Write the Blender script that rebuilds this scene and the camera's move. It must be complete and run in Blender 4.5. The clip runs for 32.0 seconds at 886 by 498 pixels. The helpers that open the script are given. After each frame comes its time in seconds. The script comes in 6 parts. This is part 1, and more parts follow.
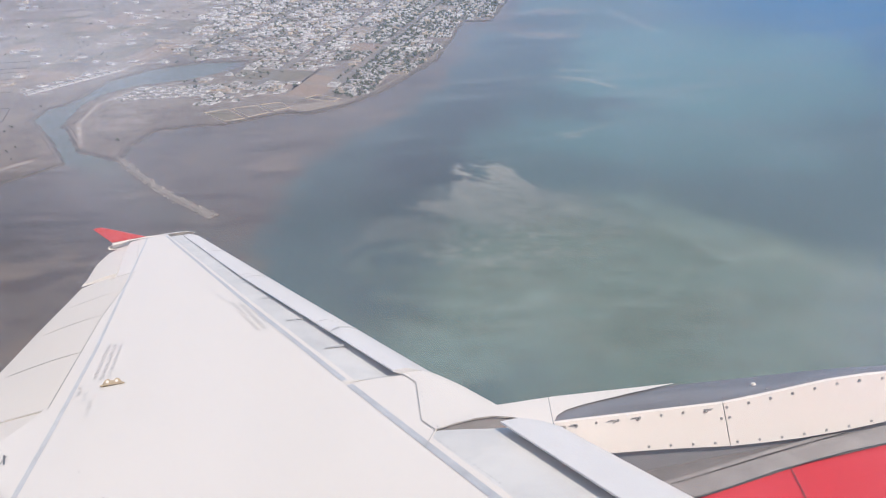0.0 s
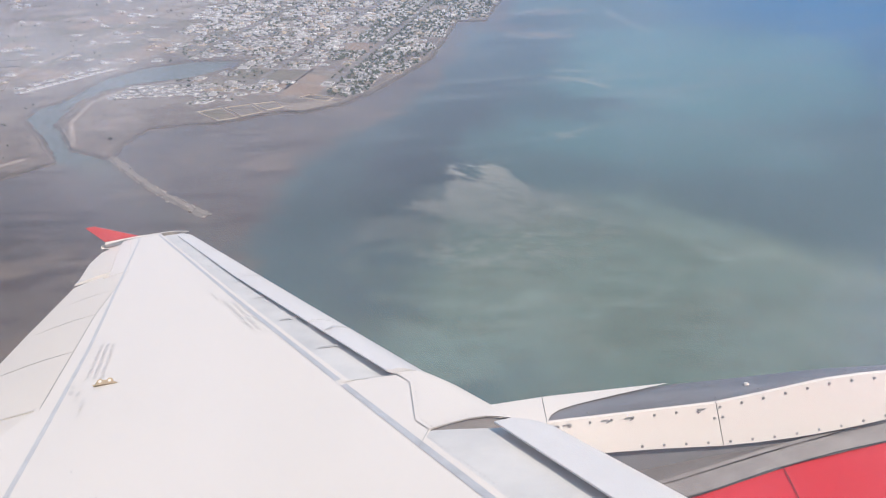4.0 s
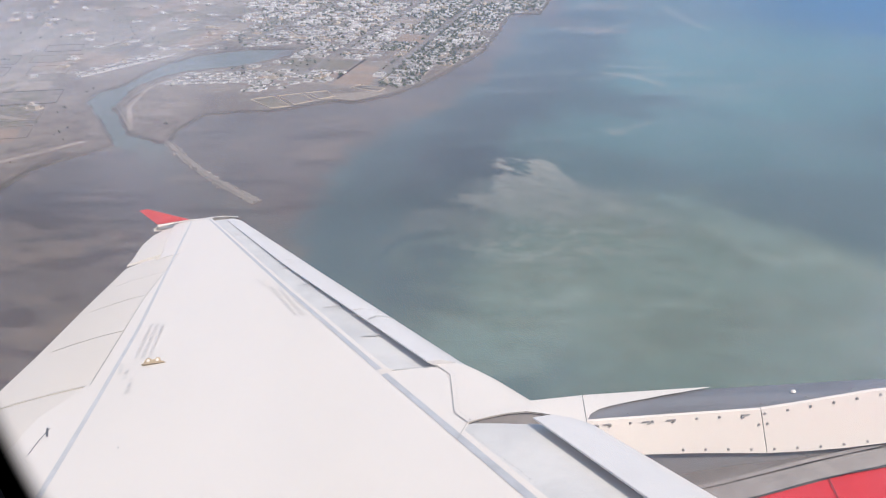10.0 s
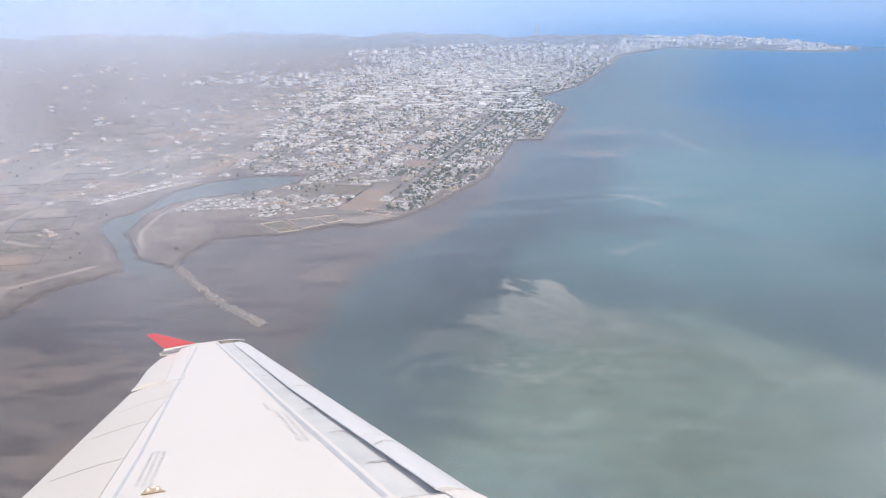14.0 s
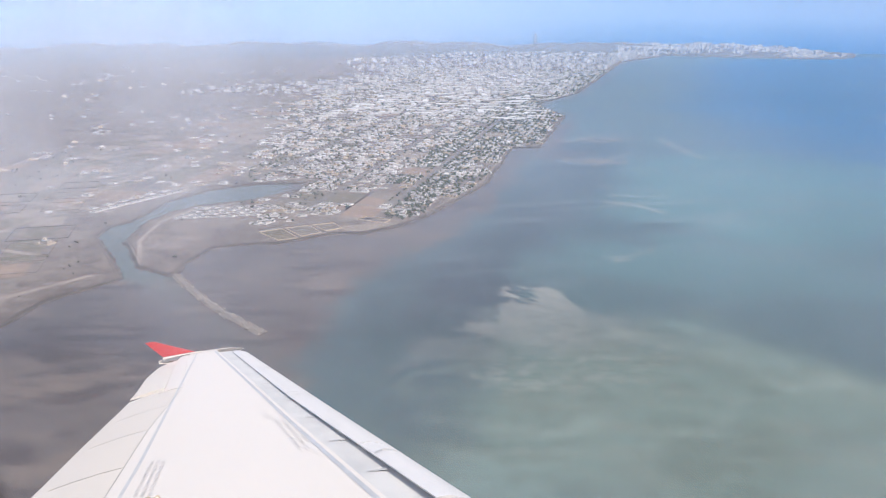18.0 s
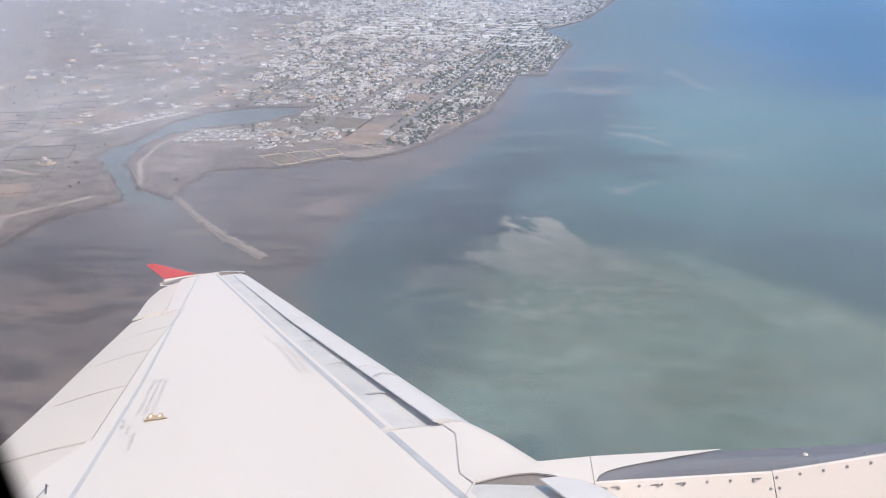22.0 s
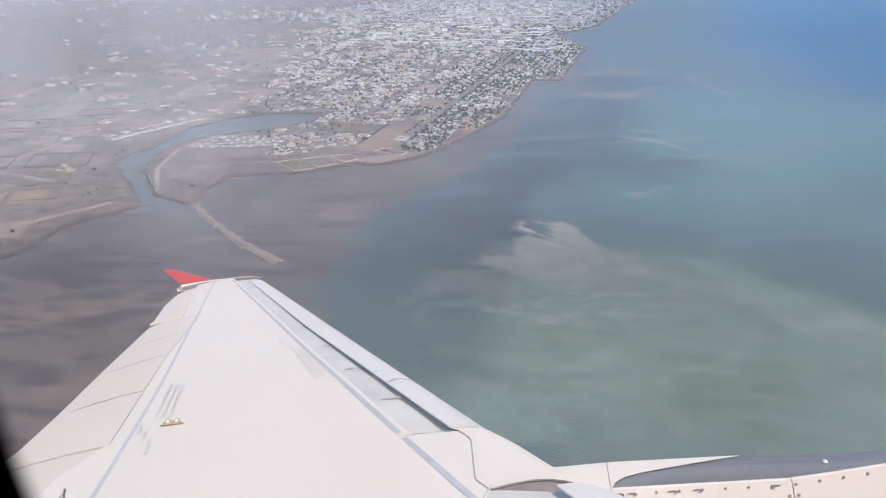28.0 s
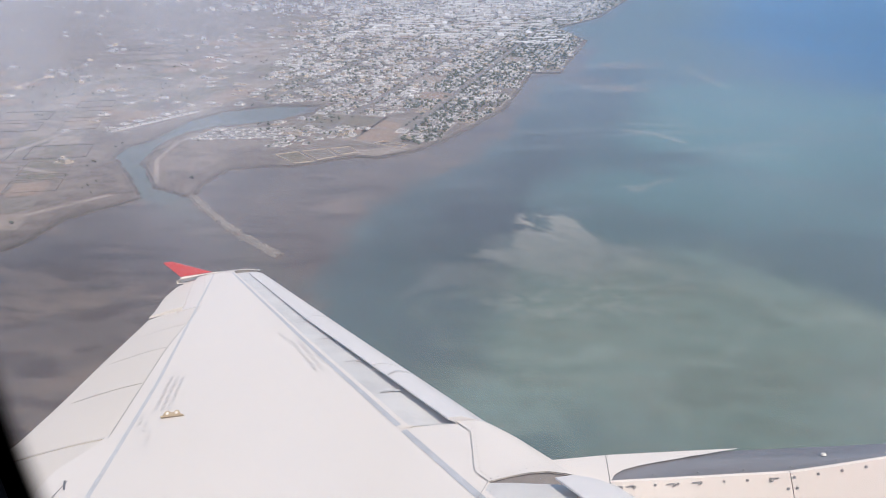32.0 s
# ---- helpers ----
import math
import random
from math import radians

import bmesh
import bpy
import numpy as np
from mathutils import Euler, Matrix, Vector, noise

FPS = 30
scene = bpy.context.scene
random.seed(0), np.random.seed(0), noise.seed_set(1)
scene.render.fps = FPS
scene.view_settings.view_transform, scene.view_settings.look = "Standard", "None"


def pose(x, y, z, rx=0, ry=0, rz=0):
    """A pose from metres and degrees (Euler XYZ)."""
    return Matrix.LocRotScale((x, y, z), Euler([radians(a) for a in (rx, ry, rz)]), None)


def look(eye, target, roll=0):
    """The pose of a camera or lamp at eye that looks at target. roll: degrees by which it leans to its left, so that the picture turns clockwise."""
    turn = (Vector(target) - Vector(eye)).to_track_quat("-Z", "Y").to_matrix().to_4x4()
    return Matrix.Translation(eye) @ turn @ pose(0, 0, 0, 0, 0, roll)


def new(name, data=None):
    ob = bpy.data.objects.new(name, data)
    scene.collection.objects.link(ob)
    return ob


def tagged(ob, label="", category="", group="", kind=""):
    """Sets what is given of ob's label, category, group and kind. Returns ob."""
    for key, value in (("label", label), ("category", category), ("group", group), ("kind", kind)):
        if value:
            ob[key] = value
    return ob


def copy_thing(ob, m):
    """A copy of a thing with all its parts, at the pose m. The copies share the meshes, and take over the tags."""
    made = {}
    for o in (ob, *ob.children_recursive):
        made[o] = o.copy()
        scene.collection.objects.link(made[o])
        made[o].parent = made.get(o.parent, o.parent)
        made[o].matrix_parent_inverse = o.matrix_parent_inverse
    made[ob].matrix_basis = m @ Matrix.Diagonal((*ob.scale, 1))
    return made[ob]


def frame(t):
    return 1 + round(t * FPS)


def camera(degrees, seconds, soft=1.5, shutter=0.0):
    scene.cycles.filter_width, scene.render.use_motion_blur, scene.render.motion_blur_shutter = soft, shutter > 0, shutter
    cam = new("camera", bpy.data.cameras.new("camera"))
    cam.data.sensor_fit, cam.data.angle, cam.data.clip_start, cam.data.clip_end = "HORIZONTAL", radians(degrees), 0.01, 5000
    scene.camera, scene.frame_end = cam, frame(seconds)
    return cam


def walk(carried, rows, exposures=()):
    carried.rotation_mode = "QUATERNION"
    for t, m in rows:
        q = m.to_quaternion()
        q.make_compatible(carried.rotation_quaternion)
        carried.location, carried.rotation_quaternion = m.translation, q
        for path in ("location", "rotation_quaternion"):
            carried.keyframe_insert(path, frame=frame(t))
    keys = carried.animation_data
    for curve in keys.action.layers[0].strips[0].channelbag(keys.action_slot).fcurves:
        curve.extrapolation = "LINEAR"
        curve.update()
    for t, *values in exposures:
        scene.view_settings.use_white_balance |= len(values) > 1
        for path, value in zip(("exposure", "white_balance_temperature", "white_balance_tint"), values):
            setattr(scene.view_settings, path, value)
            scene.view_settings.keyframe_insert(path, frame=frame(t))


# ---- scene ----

# ---- camera: held in the cabin, its rows given in the airliner's own axes (x ahead, y outboard, z up) ----
AIR = pose(0, 0, 0, -17.853, -11.376, -3.666)
AIR.translation = Vector((0, 0, 240)) - AIR.to_3x3() @ Vector((-1.6567, -0.3488, 0.0029))
ROWS = [
    (0, -1.6522, -0.3490, -0.0003, 82.740, 10.487, 3.554),
    (0.5, -1.6523, -0.3501, -0.0005, 82.068, 10.078, 3.093),
    (1, -1.6529, -0.3497, -0.0005, 81.035, 9.940, 2.529),
    (1.5, -1.6535, -0.3491, -0.0002, 80.668, 9.906, 2.273),
    (2, -1.6537, -0.3485, -0.0003, 81.025, 10.087, 2.291),
    (2.5, -1.6543, -0.3471, -0.0005, 81.723, 10.228, 2.447),
    (3, -1.6536, -0.3476, -0.0002, 82.310, 10.306, 2.694),
    (3.5, -1.6534, -0.3480, -0.0003, 82.661, 10.329, 2.945),
    (5.5, -1.6526, -0.3482, -0.0003, 82.232, 10.008, 4.105),
    (6, -1.6511, -0.3492, -0.0001, 82.098, 9.640, 4.854),
    (6.5, -1.6514, -0.3482, -0.0003, 82.126, 9.216, 5.576),
    (7, -1.6522, -0.3472, -0.0002, 82.307, 8.829, 6.205),
    (7.5, -1.6512, -0.3486, -0.0007, 82.238, 8.606, 6.643),
    (8, -1.6511, -0.3492, -0.0001, 81.897, 8.632, 6.728),
    (8.5, -1.6502, -0.3500, -0.0002, 81.744, 8.595, 6.780),
    (9, -1.6506, -0.3501, -0.0001, 81.829, 8.542, 6.792),
    (9.5, -1.6500, -0.3497, -0.0004, 82.184, 8.530, 6.752),
    (10, -1.6508, -0.3487, 0.0001, 82.729, 8.776, 6.618),
    (10.5, -1.6493, -0.3497, -0.0002, 83.683, 8.937, 6.553),
    (11, -1.6499, -0.3489, 0.0003, 85.158, 9.141, 6.487),
    (11.5, -1.6510, -0.3479, 0.0002, 86.862, 9.361, 6.618),
    (12, -1.6502, -0.3492, -0.0004, 88.455, 9.664, 6.804),
    (12.5, -1.6491, -0.3501, -0.0007, 89.828, 9.720, 7.034),
    (13, -1.6499, -0.3498, -0.0010, 90.786, 9.872, 7.136),
    (13.5, -1.6486, -0.3508, -0.0012, 91.234, 9.553, 7.154),
    (15.5, -1.6522, -0.3499, -0.0004, 91.519, 9.230, 7.016),
    (16, -1.6542, -0.3490, -0.0004, 91.520, 9.193, 6.973),
    (16.5, -1.6531, -0.3494, -0.0003, 91.824, 9.207, 7.012),
    (17, -1.6567, -0.3488, 0.0029, 91.926, 9.658, 7.063),
    (17.5, -1.6572, -0.3488, 0.0035, 91.954, 9.694, 7.041),
    (18, -1.6564, -0.3490, 0.0032, 91.927, 9.496, 7.011),
    (18.5, -1.6552, -0.3489, 0.0029, 91.108, 9.265, 6.669),
    (19, -1.6558, -0.3492, 0.0024, 89.964, 9.008, 6.695),
    (19.5, -1.6527, -0.3515, 0.0006, 88.399, 8.916, 6.823),
    (20, -1.6528, -0.3496, -0.0004, 87.182, 8.709, 7.064),
    (20.5, -1.6552, -0.3484, 0.0002, 86.506, 8.716, 7.112),
    (21, -1.6555, -0.3477, -0.0004, 86.447, 8.527, 7.168),
    (21.5, -1.6543, -0.3476, -0.0011, 86.686, 8.466, 7.134),
    (22, -1.6559, -0.3462, 0.0004, 86.837, 8.329, 7.076),
    (22.5, -1.6572, -0.3456, 0.0028, 86.620, 8.366, 7.003),
    (23, -1.6563, -0.3439, 0.0037, 86.294, 8.664, 6.869),
    (23.5, -1.6551, -0.3444, 0.0027, 86.232, 8.599, 6.870),
    (24, -1.6561, -0.3454, 0.0006, 86.469, 8.592, 6.966),
    (24.5, -1.6524, -0.3435, 0.0007, 86.825, 8.687, 7.194),
    (25, -1.6520, -0.3419, -0.0003, 87.077, 8.926, 7.407),
    (25.5, -1.6497, -0.3432, -0.0014, 87.293, 8.715, 7.782),
    (27.5, -1.6532, -0.3445, -0.0000, 87.457, 8.569, 8.122),
    (28, -1.6554, -0.3451, 0.0009, 87.362, 8.507, 8.165),
    (28.5, -1.6564, -0.3441, 0.0024, 87.259, 8.617, 8.177),
    (29, -1.6575, -0.3443, 0.0028, 87.205, 8.657, 8.184),
    (29.5, -1.6565, -0.3437, 0.0019, 87.037, 8.680, 8.148),
    (30, -1.6568, -0.3439, 0.0015, 86.970, 8.550, 8.140),
    (30.5, -1.6561, -0.3435, 0.0010, 86.863, 8.518, 8.161),
    (31, -1.6571, -0.3447, -0.0000, 86.822, 8.505, 8.156),
    (31.5, -1.6583, -0.3452, 0.0003, 86.869, 8.401, 8.168),
    (32, -1.6575, -0.3439, 0.0010, 86.850, 8.393, 8.133),
]
cam = camera(57.6, 32.0, soft=1.0)
walk(cam, [(t, AIR @ pose(*p)) for t, *p in ROWS],
     exposures=[(0, -0.02), (6, 0.0), (9, 0.0), (13, 0.13), (18, 0.14), (20.5, 0.07), (23, 0.0), (25, -0.03), (28, -0.05), (32, -0.08)])

# ---- light ----
TO_SUN = Vector((0.36, -0.33, 0.87)).normalized()
world = bpy.data.worlds.new("sky")
scene.world = world
world.use_nodes = True
wn = world.node_tree.nodes
sky = wn.new("ShaderNodeTexSky")
sky.sky_type = "NISHITA"
sky.sun_disc = False
sky.sun_elevation = math.asin(TO_SUN.z)
sky.sun_rotation = math.atan2(TO_SUN.x, TO_SUN.y)
sky.air_density, sky.dust_density, sky.ozone_density = 1.2, 2.5, 1.5
wn["Background"].inputs[1].default_value = 0.125
world.node_tree.links.new(sky.outputs[0], wn["Background"].inputs[0])
sun_data = bpy.data.lights.new("sun", "SUN")
sun_data.energy, sun_data.angle, sun_data.color = 3.6, radians(0.53), (1.0, 0.91, 0.82)
sun = new("sun", sun_data)
sun.matrix_world = look((0, 0, 500), Vector((0, 0, 500)) - TO_SUN)


# ---- materials ----
def material(name, color, rough=0.6, metal=0.0, grain=0.0, grain_scale=1.0, stain=0.0, stain_scale=0.1, stain_color=None,
             bump=0.0, bump_scale=10.0, piece=0.0, stretch=(1, 1, 1), detail=6.0):
    """A painted or mineral surface: colour, fine grain, wide stains, relief and a change from piece to piece."""
    m = bpy.data.materials.new(name)
    m.use_nodes = True
    nt = m.node_tree
    n, l = nt.nodes, nt.links
    b = n["Principled BSDF"]
    b.inputs["Roughness"].default_value = rough
    b.inputs["Metallic"].default_value = metal
    pos = n.new("ShaderNodeTexCoord")
    mp = n.new("ShaderNodeMapping")
    mp.inputs["Scale"].default_value = stretch
    l.new(pos.outputs["Object"], mp.inputs["Vector"])
    col = n.new("ShaderNodeRGB")
    col.outputs[0].default_value = (*color, 1)
    out = col.outputs[0]
    if stain:
        t = n.new("ShaderNodeTexNoise")
        t.inputs["Scale"].default_value, t.inputs["Detail"].default_value = stain_scale, detail
        l.new(mp.outputs[0], t.inputs["Vector"])
        r = n.new("ShaderNodeMapRange")
        r.inputs["From Min"].default_value, r.inputs["From Max"].default_value = 0.42, 0.68
        r.inputs["To Max"].default_value = stain
        l.new(t.outputs["Fac"], r.inputs["Value"])
        mx = n.new("ShaderNodeMix")
        mx.data_type = "RGBA"
        l.new(r.outputs[0], mx.inputs["Factor"])
        l.new(out, mx.inputs[6])
        mx.inputs[7].default_value = (*(stain_color or [c * 0.5 for c in color]), 1)
        out = mx.outputs[2]
    if grain or piece:
        hsv = n.new("ShaderNodeHueSaturation")
        l.new(out, hsv.inputs["Color"])
        val = None
        if grain:
            t = n.new("ShaderNodeTexNoise")
            t.inputs["Scale"].default_value, t.inputs["Detail"].default_value = grain_scale, 5
            l.new(mp.outputs[0], t.inputs["Vector"])
            r = n.new("ShaderNodeMapRange")
            r.inputs["From Min"].default_value, r.inputs["From Max"].default_value = 0.3, 0.7
            r.inputs["To Min"].default_value, r.inputs["To Max"].default_value = 1 - grain, 1 + grain
            l.new(t.outputs["Fac"], r.inputs["Value"])
            val = r.outputs[0]
        if piece:
            o = n.new("ShaderNodeObjectInfo")
            g = n.new("ShaderNodeNewGeometry")
            a = n.new("ShaderNodeMath")
            l.new(o.outputs["Random"], a.inputs[0])
            l.new(g.outputs["Random Per Island"], a.inputs[1])
            r = n.new("ShaderNodeMapRange")
            r.inputs["From Max"].default_value = 2.0
            r.inputs["To Min"].default_value, r.inputs["To Max"].default_value = 1 - piece, 1 + piece
            l.new(a.outputs[0], r.inputs["Value"])
            if val is None:
                val = r.outputs[0]
            else:
                mul = n.new("ShaderNodeMath")
                mul.operation = "MULTIPLY"
                l.new(val, mul.inputs[0])
                l.new(r.outputs[0], mul.inputs[1])
                val = mul.outputs[0]
        l.new(val, hsv.inputs["Value"])
        out = hsv.outputs[0]
    l.new(out, b.inputs["Base Color"])
    if bump:
        t = n.new("ShaderNodeTexNoise")
        t.inputs["Scale"].default_value, t.inputs["Detail"].default_value = bump_scale, 6
        l.new(mp.outputs[0], t.inputs["Vector"])
        bp = n.new("ShaderNodeBump")
        bp.inputs["Strength"].default_value = bump
        bp.inputs["Distance"].default_value = 0.3 / bump_scale
        l.new(t.outputs["Fac"], bp.inputs["Height"])
        l.new(bp.outputs[0], b.inputs["Normal"])
    return m


WHITE = material("white_aircraft_paint", (0.80, 0.735, 0.668), 0.40, grain=0.02, grain_scale=30, stain=0.10, stain_scale=0.7,
                 stain_color=(0.60, 0.59, 0.58), bump=0.02, bump_scale=5, stretch=(3, 1, 1))
CREAM = material("aged_white_paint", (0.785, 0.71, 0.622), 0.42, grain=0.03, grain_scale=25, stain=0.16, stain_scale=1.3,
                 stain_color=(0.58, 0.55, 0.50), bump=0.02, bump_scale=5, stretch=(2, 1, 1))
NOSE = material("worn_grey_white_paint", (0.69, 0.67, 0.64), 0.42, grain=0.05, grain_scale=20, stain=0.55, stain_scale=1.6,
                stain_color=(0.42, 0.42, 0.42), bump=0.03, bump_scale=8)
SLAT = material("pale_grey_slat_paint", (0.74, 0.715, 0.70), 0.36, grain=0.03, grain_scale=15, stain=0.15, stain_scale=1.2,
                stain_color=(0.57, 0.56, 0.555))
LINE = material("grey_border_paint", (0.52, 0.53, 0.55), 0.5, grain=0.08, grain_scale=14, stain=0.3, stain_scale=3)
PALE_LINE = material("faded_border_paint", (0.60, 0.60, 0.605), 0.5, grain=0.08, grain_scale=14, stain=0.3, stain_scale=3)
FAINT = material("faint_grey_marking", (0.625, 0.61, 0.595), 0.5, grain=0.12, grain_scale=40, stain=0.5, stain_scale=8, stain_color=(0.66, 0.65, 0.64))
GAP = material("dark_seam", (0.06, 0.06, 0.065), 0.8, grain=0.2, grain_scale=30)
SEAM = material("sealed_seam", (0.36, 0.35, 0.335), 0.7, grain=0.2, grain_scale=20)
SMEAR = material("grey_rub_mark", (0.47, 0.46, 0.45), 0.6, grain=0.2, grain_scale=12, stain=0.6, stain_scale=5, stain_color=(0.56, 0.56, 0.55))
METAL = material("bare_grey_metal", (0.28, 0.27, 0.272), 0.42, 0.35, grain=0.1, grain_scale=6, stain=0.5, stain_scale=1.6,
                 stain_color=(0.145, 0.138, 0.14), stretch=(0.5, 3, 3))
STRIP = material("grey_primer_strip", (0.21, 0.195, 0.19), 0.55, grain=0.08, grain_scale=10, stain=0.4, stain_scale=2)
CHIP = material("bare_metal_chip", (0.46, 0.45, 0.44), 0.6, grain=0.2, grain_scale=30, piece=0.4)
PATCH = material("paler_primer_and_shade_grey", (0.30, 0.28, 0.27), 0.6, grain=0.15, grain_scale=14, stain=0.5, stain_scale=5, stain_color=(0.22, 0.20, 0.195))
RED = material("gloss_red_paint", (0.62, 0.035, 0.045), 0.28, grain=0.03, grain_scale=12, stain=0.2, stain_scale=1.5, stain_color=(0.48, 0.03, 0.04))
FENCE = material("red_fence_paint", (0.60, 0.06, 0.05), 0.35, grain=0.03, grain_scale=9, stain=0.2, stain_scale=2)
RIVET = material("worn_grey_fastener", (0.33, 0.32, 0.31), 0.5, 0.3, grain=0.2, grain_scale=60, piece=0.35)
BOLT = material("dull_steel", (0.16, 0.16, 0.17), 0.45, 0.6, grain=0.2, grain_scale=60)
BRASS = material("yellow_lug_paint", (0.44, 0.35, 0.23), 0.5, grain=0.15, grain_scale=40, stain=0.5, stain_scale=25, stain_color=(0.22, 0.17, 0.11))
# near-black base colour puts the cabin's lack of light into its lining
CABIN = material("unlit_black_cabin_lining", (0.022, 0.025, 0.034), 0.7, grain=0.1, grain_scale=60, bump=0.1, bump_scale=300)


def pane_material():
    """Scratched, dusty acrylic: clear, with a thin film that catches the daylight."""
    m = bpy.data.materials.new("dusty_acrylic")
    m.use_nodes = True
    nt = m.node_tree
    n, l = nt.nodes, nt.links
    n.remove(n["Principled BSDF"])
    clear, film, mix = n.new("ShaderNodeBsdfTransparent"), n.new("ShaderNodeBsdfTranslucent"), n.new("ShaderNodeAddShader")
    pos = n.new("ShaderNodeTexCoord")
    mp = n.new("ShaderNodeMapping")
    mp.inputs["Rotation"].default_value = (0, radians(28), 0)
    mp.inputs["Scale"].default_value = (60, 1, 26)
    l.new(pos.outputs["Object"], mp.inputs["Vector"])
    t = n.new("ShaderNodeTexNoise")
    t.inputs["Scale"].default_value, t.inputs["Detail"].default_value = 1.0, 2.0
    l.new(mp.outputs[0], t.inputs["Vector"])
    r = n.new("ShaderNodeMapRange")
    r.inputs["To Min"].default_value, r.inputs["To Max"].default_value = FILM
    l.new(t.outputs["Fac"], r.inputs["Value"])
    total = r.outputs[0]
    for cx, cz, rx, rz, turn, amount in SMEARS_AND_GLARE:
        sub = n.new("ShaderNodeVectorMath")
        sub.operation = "SUBTRACT"
        l.new(pos.outputs["Object"], sub.inputs[0])
        sub.inputs[1].default_value = (cx, 0, cz)
        mq = n.new("ShaderNodeMapping")
        mq.vector_type = "POINT"
        mq.inputs["Rotation"].default_value = (0, radians(turn), 0)
        l.new(sub.outputs[0], mq.inputs[0])
        sc = n.new("ShaderNodeVectorMath")
        sc.operation = "MULTIPLY"
        l.new(mq.outputs[0], sc.inputs[0])
        sc.inputs[1].default_value = (1 / rx, 0, 1 / rz)
        ln = n.new("ShaderNodeVectorMath")
        ln.operation = "LENGTH"
        l.new(sc.outputs[0], ln.inputs[0])
        fall = n.new("ShaderNodeMapRange")
        fall.interpolation_type = "SMOOTHERSTEP"
        fall.inputs["From Min"].default_value, fall.inputs["From Max"].default_value = 0, 1
        fall.inputs["To Min"].default_value, fall.inputs["To Max"].default_value = amount, 0
        l.new(ln.outputs["Value"], fall.inputs["Value"])
        wob = n.new("ShaderNodeMath")
        wob.operation = "MULTIPLY_ADD"
        l.new(fall.outputs[0], wob.inputs[0])
        k = n.new("ShaderNodeMath")
        k.operation = "ADD"
        l.new(t.outputs["Fac"], k.inputs[0])
        k.inputs[1].default_value = 0.5
        l.new(k.outputs[0], wob.inputs[1])
        l.new(total, wob.inputs[2])
        total = wob.outputs[0]
    hue = n.new("ShaderNodeVectorMath")
    hue.operation = "MULTIPLY"
    hue.inputs[1].default_value = (0.97, 0.92, 0.96)
    l.new(total, hue.inputs[0])
    # the pane fades to black at its edge, imitating the window frame's blur
    off = n.new("ShaderNodeVectorMath")
    off.operation = "SUBTRACT"
    l.new(pos.outputs["Object"], off.inputs[0])
    off.inputs[1].default_value = (WX, 0, WZ)
    ab = n.new("ShaderNodeVectorMath")
    ab.operation = "ABSOLUTE"
    l.new(off.outputs[0], ab.inputs[0])
    nrm = n.new("ShaderNodeVectorMath")
    nrm.operation = "MULTIPLY"
    l.new(ab.outputs[0], nrm.inputs[0])
    nrm.inputs[1].default_value = (1 / WA, 0, 1 / WB)
    cube = n.new("ShaderNodeVectorMath")
    cube.operation = "POWER"
    l.new(nrm.outputs[0], cube.inputs[0])
    cube.inputs[1].default_value = (3, 1, 3)
    dot = n.new("ShaderNodeVectorMath")
    dot.operation = "DOT_PRODUCT"
    l.new(cube.outputs[0], dot.inputs[0])
    dot.inputs[1].default_value = (1, 0, 1)
    rim = n.new("ShaderNodeMapRange")
    rim.interpolation_type = "SMOOTHSTEP"
    rim.inputs["From Min"].default_value, rim.inputs["From Max"].default_value = 0.89, 1.0
    rim.inputs["To Min"].default_value, rim.inputs["To Max"].default_value = 1.0, 0.0
    l.new(dot.outputs["Value"], rim.inputs["Value"])
    edge = n.new("ShaderNodeVectorMath")
    edge.operation = "MULTIPLY"
    l.new(hue.outputs[0], edge.inputs[0])
    l.new(rim.outputs[0], edge.inputs[1])
    l.new(edge.outputs[0], film.inputs[0])
    dim = n.new("ShaderNodeMath")
    dim.operation = "MULTIPLY"
    l.new(rim.outputs[0], dim.inputs[0])
    dim.inputs[1].default_value = 0.93
    l.new(dim.outputs[0], clear.inputs[0])
    l.new(clear.outputs[0], mix.inputs[0])
    l.new(film.outputs[0], mix.inputs[1])
    l.new(mix.outputs[0], n["Material Output"].inputs[0])
    return m


FILM = (0.03, 0.225)
# the cabin window: centre and half sizes
WX, WZ, WA, WB = -1.6312, 0.061, 0.1163, 0.1668
# smears and painted-in glare on the pane: centre, half sizes, slant, strength
SMEARS_AND_GLARE = [(-1.7024, 0.001, 0.030, 0.024, 0, 0.09), (-1.604, -0.036, 0.034, 0.022, 0, 0.13)]
PANE = pane_material()


# ---- mesh helpers ----
def part(name, bm, mat, parent=None, label=""):
    """Links a bmesh as one mesh object under a thing or a part."""
    me = bpy.data.meshes.new(name)
    bm.normal_update()
    bm.to_mesh(me)
    bm.free()
    for mm in (mat if isinstance(mat, (list, tuple)) else [mat]):
        me.materials.append(mm)
    ob = new(name, me)
    ob.parent = parent
    return tagged(ob, label)


def raw(name, verts, faces, mat, parent=None, label="", smooth=False):
    me = bpy.data.meshes.new(name)
    me.from_pydata([tuple(v) for v in verts], [], faces)
    me.materials.append(mat)
    if smooth:
        me.polygons.foreach_set("use_smooth", [True] * len(me.polygons))
    me.update()
    ob = new(name, me)
    ob.parent = parent
    return tagged(ob, label)


def share(name, me, parent, m):
    ob = new(name, me)
    ob.parent = parent
    ob.matrix_basis = m
    return ob


def empty(name, m=None):
    ob = new(name)
    if m is not None:
        ob.matrix_basis = m
    return ob


